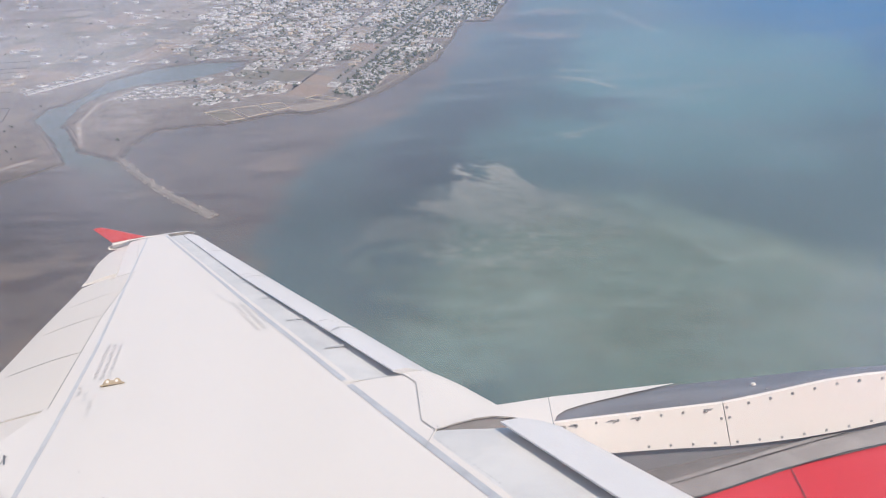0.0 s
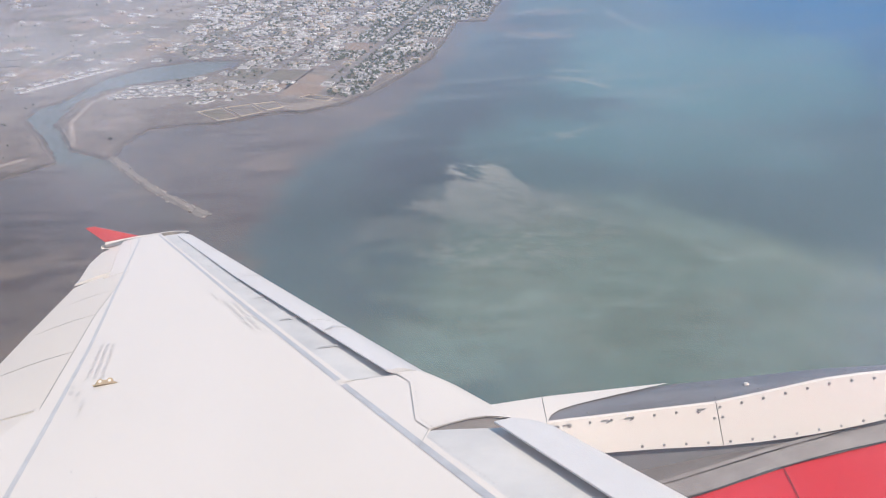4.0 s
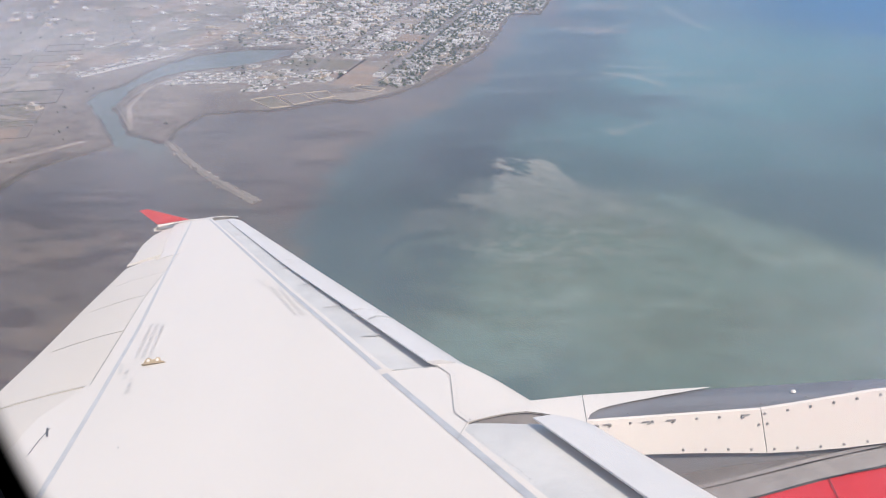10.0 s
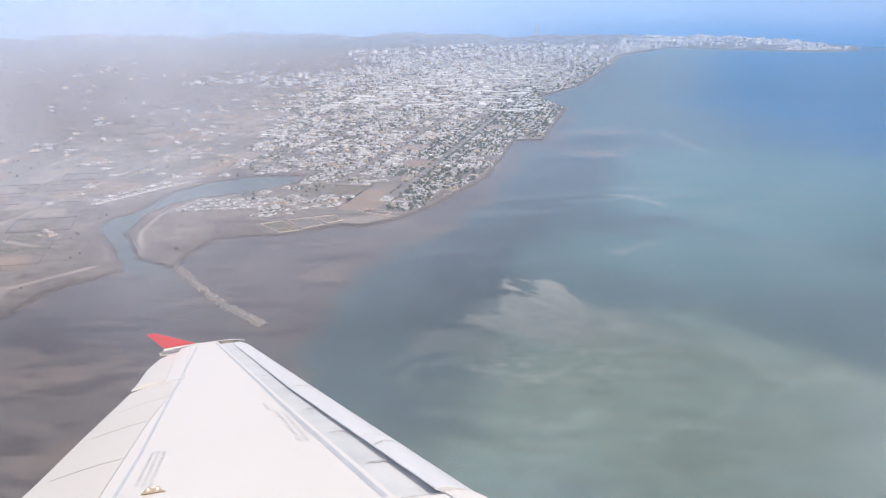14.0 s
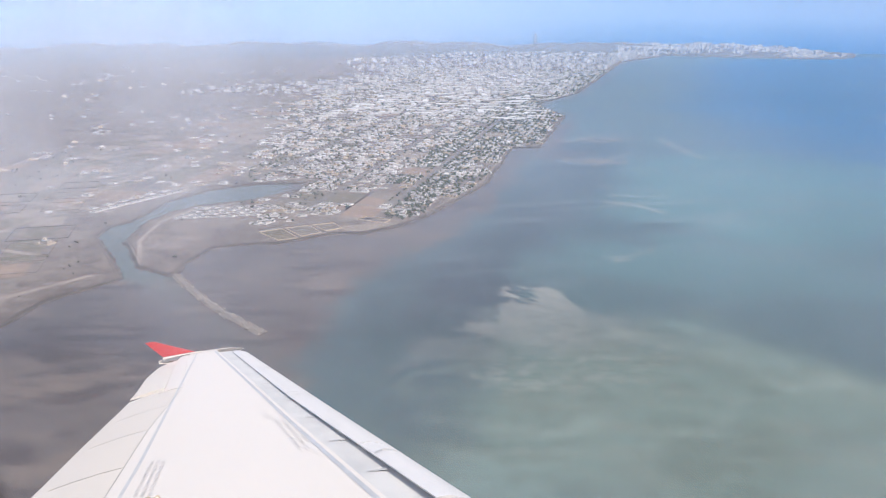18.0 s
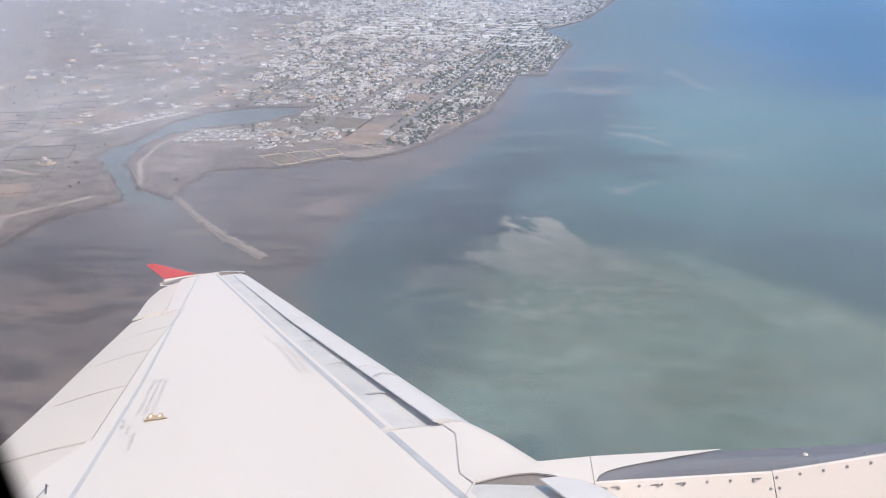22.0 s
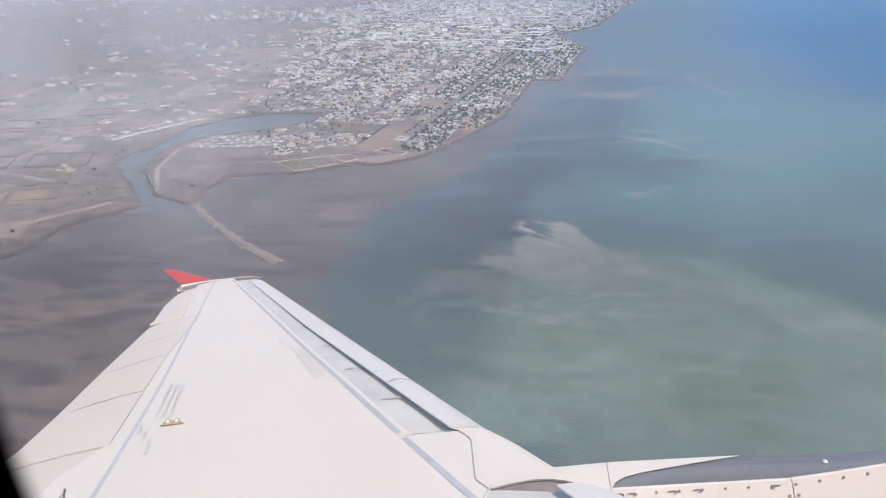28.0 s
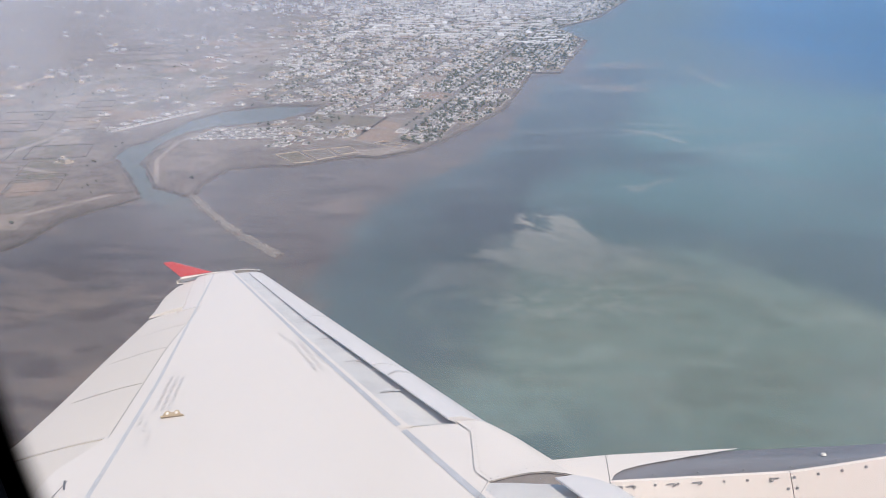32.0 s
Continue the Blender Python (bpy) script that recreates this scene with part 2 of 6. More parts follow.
def box_bm(bm, x0, x1, y0, y1, z0, z1, mi=0):
    v = [bm.verts.new(p) for p in ((x0, y0, z0), (x1, y0, z0), (x1, y1, z0), (x0, y1, z0), (x0, y0, z1), (x1, y0, z1), (x1, y1, z1), (x0, y1, z1))]
    for f in ((3, 2, 1, 0), (4, 5, 6, 7), (0, 1, 5, 4), (1, 2, 6, 5), (2, 3, 7, 6), (3, 0, 4, 7)):
        bm.faces.new([v[i] for i in f]).material_index = mi
    return v


# ---- the airliner ----
ZW, TD = -1.513, math.tan(radians(2.929))


def wp(x, y, dz=0.0):
    """A point over the wing's upper plane."""
    return Vector((x, y, ZW + y * TD + dz))


def lerp_table(table):
    ys = [p[0] for p in table]
    xs = [p[1] for p in table]
    return lambda y: float(np.interp(y, ys, xs))


front_line = lerp_table([(-0.4, -0.28), (2.75, -1.94), (4.32, -2.77), (7.49, -4.42), (15.5, -8.52)])
rear_line = lerp_table([(-0.4, -3.02), (3.17, -4.27), (4.26, -4.65), (6.39, -5.41), (15.5, -8.88)])
hinge = lerp_table([(-0.4, -3.75), (4.25, -5.0), (4.79, -4.97), (7.86, -6.09), (10.84, -7.05), (15.5, -9.05)])
slat_back = lerp_table([(-0.4, 0.0), (4.31, -2.44), (8.76, -4.80), (15.5, -8.22)])
slat_front = lerp_table([(-0.4, 0.29), (5.07, -2.506), (15.5, -7.83)])
trail = lerp_table([(-0.4, -5.9), (4.0, -5.9), (5.38, -6.15), (6.56, -6.53), (8.35, -7.15), (11.25, -8.12), (11.3, -8.10), (13.5, -9.0), (15.5, -9.66)])

airliner = tagged(empty("airliner", AIR), "white airliner with red engine and red wingtip fence in flight", "aircraft")


def strip_bm(y0, y1, n, profile):
    """A skin lofted along the span; profile(y) gives the closed section as points (x, dz)."""
    bm = bmesh.new()
    rings = []
    for i in range(n + 1):
        y = y0 + (y1 - y0) * i / n
        rings.append([bm.verts.new(wp(x, y, dz)) for x, dz in profile(y)])
    k = len(rings[0])
    for a, b in zip(rings, rings[1:]):
        for j in range(k):
            bm.faces.new((a[j], a[(j + 1) % k], b[(j + 1) % k], b[j]))
    bm.faces.new(rings[0][::-1])
    bm.faces.new(rings[-1])
    bmesh.ops.recalc_face_normals(bm, faces=bm.faces)
    return bm


def soften(ob, angle=35):
    ob.data.set_sharp_from_angle(angle=radians(angle))
    ob.data.polygons.foreach_set("use_smooth", [True] * len(ob.data.polygons))
    return ob


def wing_box(y):
    f, h = front_line(y) + 0.06, hinge(y)
    c = f - h
    return [(f, 0), (f - 0.3 * c, 0.006), (f - 0.6 * c, 0.004), (h, 0), (h, -0.10), (h + 0.25 * c, -0.22 - 0.018 * (15.5 - y)), (f - 0.2 * c, -0.20 - 0.018 * (15.5 - y)), (f, -0.12)]


wing = soften(part("wing", strip_bm(-0.4, 15.5, 48, wing_box), WHITE, airliner, "white painted wing skin"), 30)


def nose(y0, y1, n, drop, label):
    def sec(y):
        f, g = front_line(y) + 0.05, slat_back(y)
        w = max(g - f, 0.12)
        k = drop * float(np.interp(y, [5, 9, 15], [1.0, 0.6, 0.3]))
        return [(f, -0.003), (f + 0.35 * w, -0.010 * k), (f + 0.75 * w, -0.028 * k), (f + 1.1 * w, -0.05 * k), (f + 1.1 * w + 0.12, -0.075 * k), (f + 1.1 * w + 0.22, -0.15), (f + 1.1 * w + 0.1, -0.30), (f, -0.30)]
    return soften(part("leading_edge", strip_bm(y0, y1, n, sec), NOSE, wing, label), 50)


nose(4.36, 14.9, 30, 0.75, "stained grey-white fixed leading edge")
nose(-0.3, 3.40, 8, 0.6, "stained grey-white fixed leading edge")


def slat_edges(y, back, fore, lift):
    up = lift(y)
    k = 1 - up / 1.53
    return -1.651 + (back((y + 0.35) / k - 0.35) + 1.651) * k, fore(y), up


SLAT_TOP = lambda up: [(0.0, up), (0.25, up * 0.9 + 0.004), (0.5, up * 0.5 - 0.018), (0.75, -0.058), (0.92, -0.115), (1.0, -0.165)]


def slat(y0, y1, back, fore, lift):
    def sec(y):
        b, f, up = slat_edges(y, back, fore, lift)
        c = f - b
        return [(b + u * c, dz) for u, dz in SLAT_TOP(up)] + [(b + 1.02 * c, -0.215), (b + 0.97 * c, -0.262), (b + 0.8 * c, -0.285), (b + 0.62 * c, -0.19), (b + 0.35 * c, up * 0.5 - 0.06), (b, up - 0.010)]
    return soften(part("slat", strip_bm(y0, y1, 10, sec), SLAT, wing, "pale grey leading-edge slat, extended"), 50)


outer_lift = lerp_table([(4.3, 0.023), (6, 0.014), (9, 0.007), (15, 0.003)])
for a, b in ((4.36, 5.93), (5.96, 8.90), (8.92, 11.78), (11.80, 14.72)):
    slat(a, b, slat_back, slat_front, outer_lift)
slat(-0.2, 3.36, lambda y: -0.19 - 0.491 * y, lambda y: 0.28 - 0.525 * y, lambda y: 0.010)

# fairing over the pylon, between the slats
bm = bmesh.new()
back_edge = [(-2.44, 4.345), (-2.33, 4.14), (-2.29, 3.85), (-2.25, 3.55), (-2.17, 3.41), (-2.03, 3.475), (-1.90, 3.535)]
fore_y = [4.345, 4.19, 3.98, 3.76, 3.60]
FAIRING_TOP = ((0, 0.0005), (0.2, 0.0002), (0.4, -0.006), (0.58, -0.022), (0.74, -0.052), (0.87, -0.082), (0.95, -0.115), (1.0, -0.165), (1.0, -0.24), (0.9, -0.28))
rings = []
for (bx, by), fy, ahead in zip(back_edge, fore_y, (0.0, 0.022, 0.042, 0.058, 0.066)):
    fx = slat_front(fy) + ahead
    rings.append([bm.verts.new(wp(bx + (fx - bx) * u, by + (fy - by) * u, dz)) for u, dz in FAIRING_TOP])
for a, b in zip(rings, rings[1:]):
    for j in range(len(a) - 1):
        bm.faces.new((a[j], a[j + 1], b[j + 1], b[j]))
bmesh.ops.recalc_face_normals(bm, faces=bm.faces)
if sum(fc.normal.z for fc in bm.faces) < 0:
    bmesh.ops.reverse_faces(bm, faces=bm.faces[:])
fairing = soften(part("pylon_fairing", bm, WHITE, wing, "white riveted fairing panel"), 60)
sol = fairing.modifiers.new("thick", "SOLIDIFY")
sol.thickness, sol.offset, sol.use_rim = 0.006, -1, False
# the fairing's closed inboard end, under its lip; grey colour stands in for shade
bm = bmesh.new()
(bx, by), fy = back_edge[4], fore_y[-1]
fx = slat_front(fy) + 0.066
up = [bm.verts.new(wp(bx + (fx - bx) * u, by + (fy - by) * u + 0.010, dz - 0.004)) for u, dz in FAIRING_TOP[:8]]
down = [bm.verts.new(wp(bx + (fx - bx) * u, by + (fy - by) * u + 0.016, -0.27)) for u, dz in FAIRING_TOP[:8]]
for j in range(7):
    bm.faces.new((up[j], up[j + 1], down[j + 1], down[j]))
bmesh.ops.recalc_face_normals(bm, faces=bm.faces)
part("fairing_end", bm, PATCH, fairing, "closing rib under the fairing's lip, greyed as if in shade")

# infill panel between the border line and the fairing
bm = bmesh.new()
poly = [(-2.72, 4.335), (-2.43, 4.315), (-2.31, 4.12), (-2.235, 3.55), (-2.165, 3.43), (-2.19, 3.25)]
top = [bm.verts.new(wp(x, y, -0.0025)) for x, y in poly]
low = [bm.verts.new(wp(x, y, -0.10)) for x, y in poly]
bm.faces.new(top)
bm.faces.new(low[::-1])
for j in range(len(poly)):
    bm.faces.new((top[j], low[j], low[(j + 1) % len(poly)], top[(j + 1) % len(poly)]))
bmesh.ops.recalc_face_normals(bm, faces=bm.faces)
part("access_panel", bm, WHITE, wing, "plain white access panel")


# spoilers, flap and aileron behind the rear border line
def rear_sec(a0, a1, d0, d1, thick):
    def sec(y):
        h, t = hinge(y), trail(y)
        c = h - t
        q = [(h - (a0 + (a1 - a0) * u) * c - 0.004, d0 + (d1 - d0) * (u ** 1.3)) for u in (0, 0.33, 0.66, 1.0)]
        return q + [(x, dz - thick * (1 - 0.7 * i / 3)) for i, (x, dz) in reversed(list(enumerate(q)))]
    return sec


for a, b in ((4.80, 6.34), (6.355, 7.93), (7.945, 9.38), (9.395, 10.84)):
    soften(part("spoiler", strip_bm(a, b, 5, rear_sec(0, 0.80, 0.0, -0.112, 0.06)), CREAM, wing, "cream-white spoiler panel, closed"), 40)
soften(part("spoiler", strip_bm(-0.3, 4.76, 6, rear_sec(0, 0.80, 0.0, -0.112, 0.06)), CREAM, wing, "cream-white inboard panel"), 40)
soften(part("flap", strip_bm(4.5, 11.22, 14, rear_sec(0.45, 1.0, -0.075, -0.16, 0.09)), CREAM, wing, "cream-white outboard flap, slightly lowered"), 40)
soften(part("flap", strip_bm(-0.3, 4.47, 6, rear_sec(0.45, 1.0, -0.075, -0.16, 0.09)), CREAM, wing, "cream-white inboard flap"), 40)
soften(part("aileron", strip_bm(11.26, 15.0, 10, rear_sec(0.345, 1.0, -0.027, -0.12, 0.07)), CREAM, wing, "cream-white aileron"), 40)
soften(part("trailing_panel", strip_bm(10.86, 15.45, 10, rear_sec(0.0, 0.335, 0.0, -0.024, 0.08)), WHITE, wing, "white fixed panel"), 40)
# static wicks on the aileron's edge
for y in (11.4, 12.3, 12.8, 13.3, 13.7, 14.1, 14.5, 14.9):
    bm = bmesh.new()
    bmesh.ops.create_cone(bm, cap_ends=True, segments=6, radius1=0.006, radius2=0.003, depth=0.06,
                          matrix=Matrix.Translation(wp(trail(y) - 0.06, y, -0.085)) @ pose(0, 0, 0, 0, 90, 8))
    part("static_wick", bm, SEAM, wing, "thin grey static wick")

# wingtip: white base and red swept fence
bm = bmesh.new()
sect = [(-7.86, -0.06), (-8.15, -0.005), (-8.6, 0.012), (-9.2, 0.008), (-9.72, -0.03), (-9.72, -0.10), (-9.1, -0.16), (-8.3, -0.16)]
rings = []
for dy, s in ((0.0, 1.0), (0.10, 0.96), (0.16, 0.85)):
    rings.append([bm.verts.new(wp(-8.9 + (x + 8.9) * s, 15.46 + dy, dz * s)) for x, dz in sect])
for a, b in zip(rings, rings[1:]):
    for j in range(len(a)):
        bm.faces.new((a[j], a[(j + 1) % len(a)], b[(j + 1) % len(b)], b[j]))
bm.faces.new(rings[-1])
bmesh.ops.recalc_face_normals(bm, faces=bm.faces)
tip = soften(part("wingtip", bm, WHITE, wing, "rounded white wingtip cap"), 50)


def fin(outline, y, thick, lean, mat, name, parent, label):
    bm = bmesh.new()
    a = [bm.verts.new((x, y - thick / 2 + lean * (z + 0.74), z)) for x, z in outline]
    b = [bm.verts.new((x, y + thick / 2 + lean * (z + 0.74), z)) for x, z in outline]
    bm.faces.new(a)
    bm.faces.new(b[::-1])
    for j in range(len(a)):
        bm.faces.new((a[j], b[j], b[(j + 1) % len(b)], a[(j + 1) % len(a)]))
    bmesh.ops.recalc_face_normals(bm, faces=bm.faces)
    bmesh.ops.bevel(bm, geom=bm.edges[:], offset=0.008, segments=2, affect="EDGES")
    return part(name, bm, mat, parent, label)


base = fin([(-8.30, -0.74), (-8.9, -0.69), (-9.66, -0.70), (-9.66, -0.80), (-8.9, -0.80)], 15.55, 0.05, 0.1, WHITE, "fence_base", wing, "white fence base")
fin([(-8.96, -0.685), (-9.84, -0.345), (-10.02, -0.35), (-9.66, -0.695)], 15.56, 0.045, 0.1, FENCE, "tip_fence", wing, "red swept wingtip fence")
fin([(-8.9, -0.86), (-9.66, -0.86), (-9.95, -1.30), (-9.75, -1.32)], 15.54, 0.045, -0.1, FENCE, "tip_fence", wing, "red lower wingtip fence")


# border lines, seams and marks laid on the skin
def skin(x, y):
    """Height of the wing box's upper skin over the plane."""
    f, h = front_line(y) + 0.06, hinge(y)
    return float(np.interp((f - x) / (f - h), [0, 0.3, 0.6, 1], [0, 0.006, 0.004, 0]))


def ribbon(name, pts, width, mat, parent, label="", dz=0.0022):
    """A thin painted band along points of the wing."""
    bm = bmesh.new()
    prev = None
    for i, p in enumerate(pts):
        a, b = Vector(pts[max(i - 1, 0)]), Vector(pts[min(i + 1, len(pts) - 1)])
        d = (b - a).normalized()
        nrm = Vector((-d.y, d.x)) * width / 2
        q = Vector(p)
        cur = [bm.verts.new(wp(q.x + s * nrm.x, q.y + s * nrm.y, skin(q.x, q.y) + dz)) for s in (1, -1)]
        if prev:
            bm.faces.new((prev[0], prev[1], cur[1], cur[0]))
        prev = cur
    bmesh.ops.recalc_face_normals(bm, faces=bm.faces)
    for fc in bm.faces:
        if fc.normal.z < 0:
            fc.normal_flip()
    return part(name, bm, mat, parent, label)


ribbon("border_line", [(front_line(y), y) for y in np.linspace(4.38, 15.2, 30)], 0.038, LINE, wing, "grey walkway border line")
ribbon("border_line", [(front_line(y), y) for y in np.linspace(0.2, 4.28, 12)], 0.038, LINE, wing, "grey walkway border line")
ribbon("border_line", [(rear_line(y), y) for y in np.linspace(0.2, 15.4, 36)], 0.034, PALE_LINE, wing, "faded grey walkway border line")
ribbon("seam", [(hinge(y) + 0.004, y) for y in np.linspace(4.79, 10.86, 20)], 0.007, SEAM, wing, "", 0.003)
ribbon("seam", [(-2.76, 4.33), (-2.60, 4.33), (-2.44, 4.32)], 0.006, SEAM, wing, "", 0.002)
ribbon("sealant", [(-2.78, 4.33), (-2.70, 4.335)], 0.03, CREAM, wing, "yellowed sealant patch", 0.004)
ribbon("seam", [(x - 0.002, y) for x, y in back_edge[:5]] + [(-2.21, 3.2)], 0.004, SEAM, wing, "", 0.0025)


def draped(name, pts, width, mat, label):
    """A flat mark across the chord along points (x, y, dz)."""
    bm = bmesh.new()
    prev = None
    for i, (x, y, dz) in enumerate(pts):
        w = width * (1 - 0.55 * i / (len(pts) - 1))
        cur = [bm.verts.new(wp(x, y + s * w / 2, dz)) for s in (1, -1)]
        if prev:
            fc = bm.faces.new((prev[0], cur[0], cur[1], prev[1]))
            fc.normal_update()
            if fc.normal.z < 0:
                fc.normal_flip()
        prev = cur
    return part(name, bm, mat, wing, label)


for y in (5.15, 6.2, 7.3, 8.4, 9.9, 11.6, 13.3):
    f = front_line(y) + 0.05
    w = max(slat_back(y) - f, 0.12)
    draped("rub_mark", [(f + t * w, y + 0.10 * t, -0.028 * t + 0.007) for t in (0.80, 0.55, 0.25)], 0.06, SMEAR, "grey rub mark on the leading edge")
for y, w in ((5.55, 0.085), (8.6, 0.035), (11.5, 0.035)):
    pts = []
    for t in (0.03, 0.25, 0.5, 0.72):
        q = y + 0.25 * t
        b, f, up = slat_edges(q, slat_back, slat_front, outer_lift)
        top = SLAT_TOP(up)
        pts.append((b + t * (f - b), q, float(np.interp(t, [p[0] for p in top], [p[1] for p in top])) + 0.004))
    draped("rub_mark", pts, w, SMEAR, "grey rub mark across the slat")
for y in (4.785, 6.347, 7.937, 9.387, 10.85):
    h, c = hinge(y), hinge(y) - trail(y)
    draped("seam", [(h - 0.8 * u * c - 0.008, y, -0.112 * u ** 1.3 + 0.004) for u in (0.95, 0.66, 0.33, 0.02)], 0.016, SEAM, "")

# placards: worn unreadable lettering as bars
rng = random.Random(5)


def placard(p0, p1, rows, gap, size):
    a, b = Vector(p0), Vector(p1)
    d = (b - a).normalized()
    nrm = Vector((d.y, -d.x))
    length = (b - a).length
    for r, (s0, s1) in enumerate(rows):
        bm = bmesh.new()
        s = s0 * length
        while s < s1 * length:
            for k in range(rng.choice((2, 3, 4, 5))):
                c0 = a + d * s + nrm * gap * r
                c1 = c0 + d * size * 0.55
                h = nrm * size * rng.uniform(0.8, 1.0)
                fc = bm.faces.new([bm.verts.new(wp(q.x, q.y, skin(q.x, q.y) + 0.002)) for q in (c0, c1, c1 + h, c0 + h)])
                fc.normal_update()
                if fc.normal.z < 0:
                    fc.normal_flip()
                s += size * 1.0
            s += size * 1.1
        tagged(part("placard_line", bm, FAINT, wing, "worn grey line of lettering as bars"), kind="stuff")


placard((-4.80, 7.95), (-3.88, 6.06), [(0.0, 0.20), (0.30, 0.96), (0.36, 0.98), (0.42, 0.90)], -0.056, 0.040)
placard((-5.30, 6.45), (-4.88, 5.32), [(0.0, 0.95), (0.04, 0.9), (0.1, 0.98)], -0.055, 0.036)
placard((-4.94, 5.24), (-4.63, 4.51), [(0.0, 0.30), (0.28, 0.62), (0.6, 1.0)], -0.050, 0.034)

# lug for the escape rope
bm = bmesh.new()
lug = [(-0.13, 0), (0.14, 0), (0.155, 0.012), (0.11, 0.03), (0.085, 0.075), (0.05, 0.085), (0.02, 0.06), (-0.02, 0.06), (-0.05, 0.085), (-0.09, 0.075), (-0.115, 0.03)]
a = [bm.verts.new((x, -0.006, z)) for x, z in lug]
b = [bm.verts.new((x, 0.006, z)) for x, z in lug]
bm.faces.new(a)
bm.faces.new(b[::-1])
for j in range(len(lug)):
    bm.faces.new((a[j], b[j], b[(j + 1) % len(lug)], a[(j + 1) % len(lug)]))
box_bm(bm, -0.14, 0.16, -0.03, 0.03, -0.004, 0.006)
bmesh.ops.recalc_face_normals(bm, faces=bm.faces)
bracket = part("rope_lug", bm, BRASS, wing, "yellow two-holed rope lug")
bracket.matrix_basis = Matrix.Translation(wp(-4.655, 5.12, 0.006)) @ pose(0, 0, 0, -35, 3, 8) @ Matrix.Scale(0.58, 4)
for x in (-0.06, 0.055):
    bm = bmesh.new()
    bmesh.ops.create_cone(bm, cap_ends=True, segments=12, radius1=0.021, radius2=0.021, depth=0.016, matrix=pose(0, 0, 0, 90))
    hole = part("lug_hole", bm, WHITE, bracket, "round pale hole")
    hole.matrix_basis = Matrix.Translation((x, 0, 0.047))

# chips, rivet rows and small marks on the skin
bm = bmesh.new()
for _ in range(46):
    y = rng.uniform(2.3, 8)
    x = rng.uniform(rear_line(y) + 0.1, front_line(y) - 0.1)
    s = rng.uniform(0.004, 0.013)
    a = rng.uniform(0, 3.1)
    c, e = math.cos(a) * s, math.sin(a) * s
    bm.faces.new([bm.verts.new(wp(x + p, y + q, skin(x, y) + 0.0015)) for p, q in ((-c * 1.5, -e * 1.5), (e * .5, -c * .5), (c * 1.5, e * 1.5), (-e * .5, c * .5))])
for x0, y0, x1, y1, n in ((-3.3, 2.8, -4.5, 6.4, 60), (-3.62, 2.8, -4.25, 4.4, 24), (-1.72, 2.5, -2.19, 3.35, 26)):
    for i in range(n):
        if rng.random() < 0.25:
            continue
        u = i / n
        x, y = x0 + (x1 - x0) * u, y0 + (y1 - y0) * u + rng.uniform(-0.004, 0.004)
        s = rng.choice((0.0030, 0.0036, 0.0045))
        bm.faces.new([bm.verts.new(wp(x + p, y + q, skin(x, y) + 0.0015)) for p, q in ((-s, -s), (s, -s), (s, s), (-s, s))])
for fc in bm.faces:
    fc.normal_update()
    if fc.normal.z < 0:
        fc.normal_flip()
tagged(part("rivets", bm, CHIP, wing, "rows of small dull rivets and paint chips"), kind="stuff")
ribbon("scuff", [(-4.66, 3.62), (-4.72, 3.80), (-4.77, 4.0)], 0.007, BOLT, wing, "dark scratch")
ribbon("scuff", [(-4.70, 3.86), (-4.80, 4.02)], 0.012, BOLT, wing, "dark scratch")
for x, y, w in ((-4.39, 4.87, 0.04), (-4.31, 4.61, 0.09), (-4.05, 4.71, 0.03), (-3.89, 4.29, 0.03), (-3.94, 5.28, 0.03), (-3.58, 4.96, 0.03), (-3.36, 4.78, 0.03)):
    ribbon("scuff", [(x, y), (x + w, y + 0.02)], 0.014, FAINT, wing, "small grey chip")

# bolt heads share one mesh
bm = bmesh.new()
bmesh.ops.create_cone(bm, cap_ends=True, segments=10, radius1=0.0076, radius2=0.0062, depth=0.004)
bolt_mesh = bpy.data.meshes.new("bolt")
bm.to_mesh(bolt_mesh)
bm.free()
bolt_mesh.materials.append(RIVET)
for (x0, y0), (x1, y1), n in zip(back_edge, back_edge[1:], (3, 4, 4, 3, 4, 4)):
    for i in range(n):
        u = (i + 0.5) / n
        d = Vector((x1 - x0, y1 - y0)).normalized()
        x, y = x0 + (x1 - x0) * u - d.y * 0.022, y0 + (y1 - y0) * u + d.x * 0.022
        share("bolt", bolt_mesh, fairing, Matrix.Translation(wp(x, y, 0.002)) @ Matrix.Scale(0.5, 4))

# ---- engine ----
NY, NZ, NR = 3.65, -2.75, 1.05
bm = bmesh.new()
stations = [(-3.6, 0.62), (-2.6, 0.86), (-1.6, 1.0), (-0.62, 1.05), (0.6, 1.08), (1.8, 1.06), (2.6, 0.99), (2.9, 0.92), (2.86, 0.86), (2.2, 0.84)]
rings = []
for x, r in stations:
    rings.append([bm.verts.new((x, NY + r * math.sin(2 * math.pi * k / 72), NZ + r * math.cos(2 * math.pi * k / 72))) for k in range(72)])
for i, (a, b) in enumerate(zip(rings, rings[1:])):
    for k in range(72):
        bm.faces.new((a[k], a[(k + 1) % 72], b[(k + 1) % 72], b[k]))
bmesh.ops.recalc_face_normals(bm, faces=bm.faces)
cowl = soften(part("engine_cowling", bm, RED, airliner, "glossy red engine cowling"), 40)


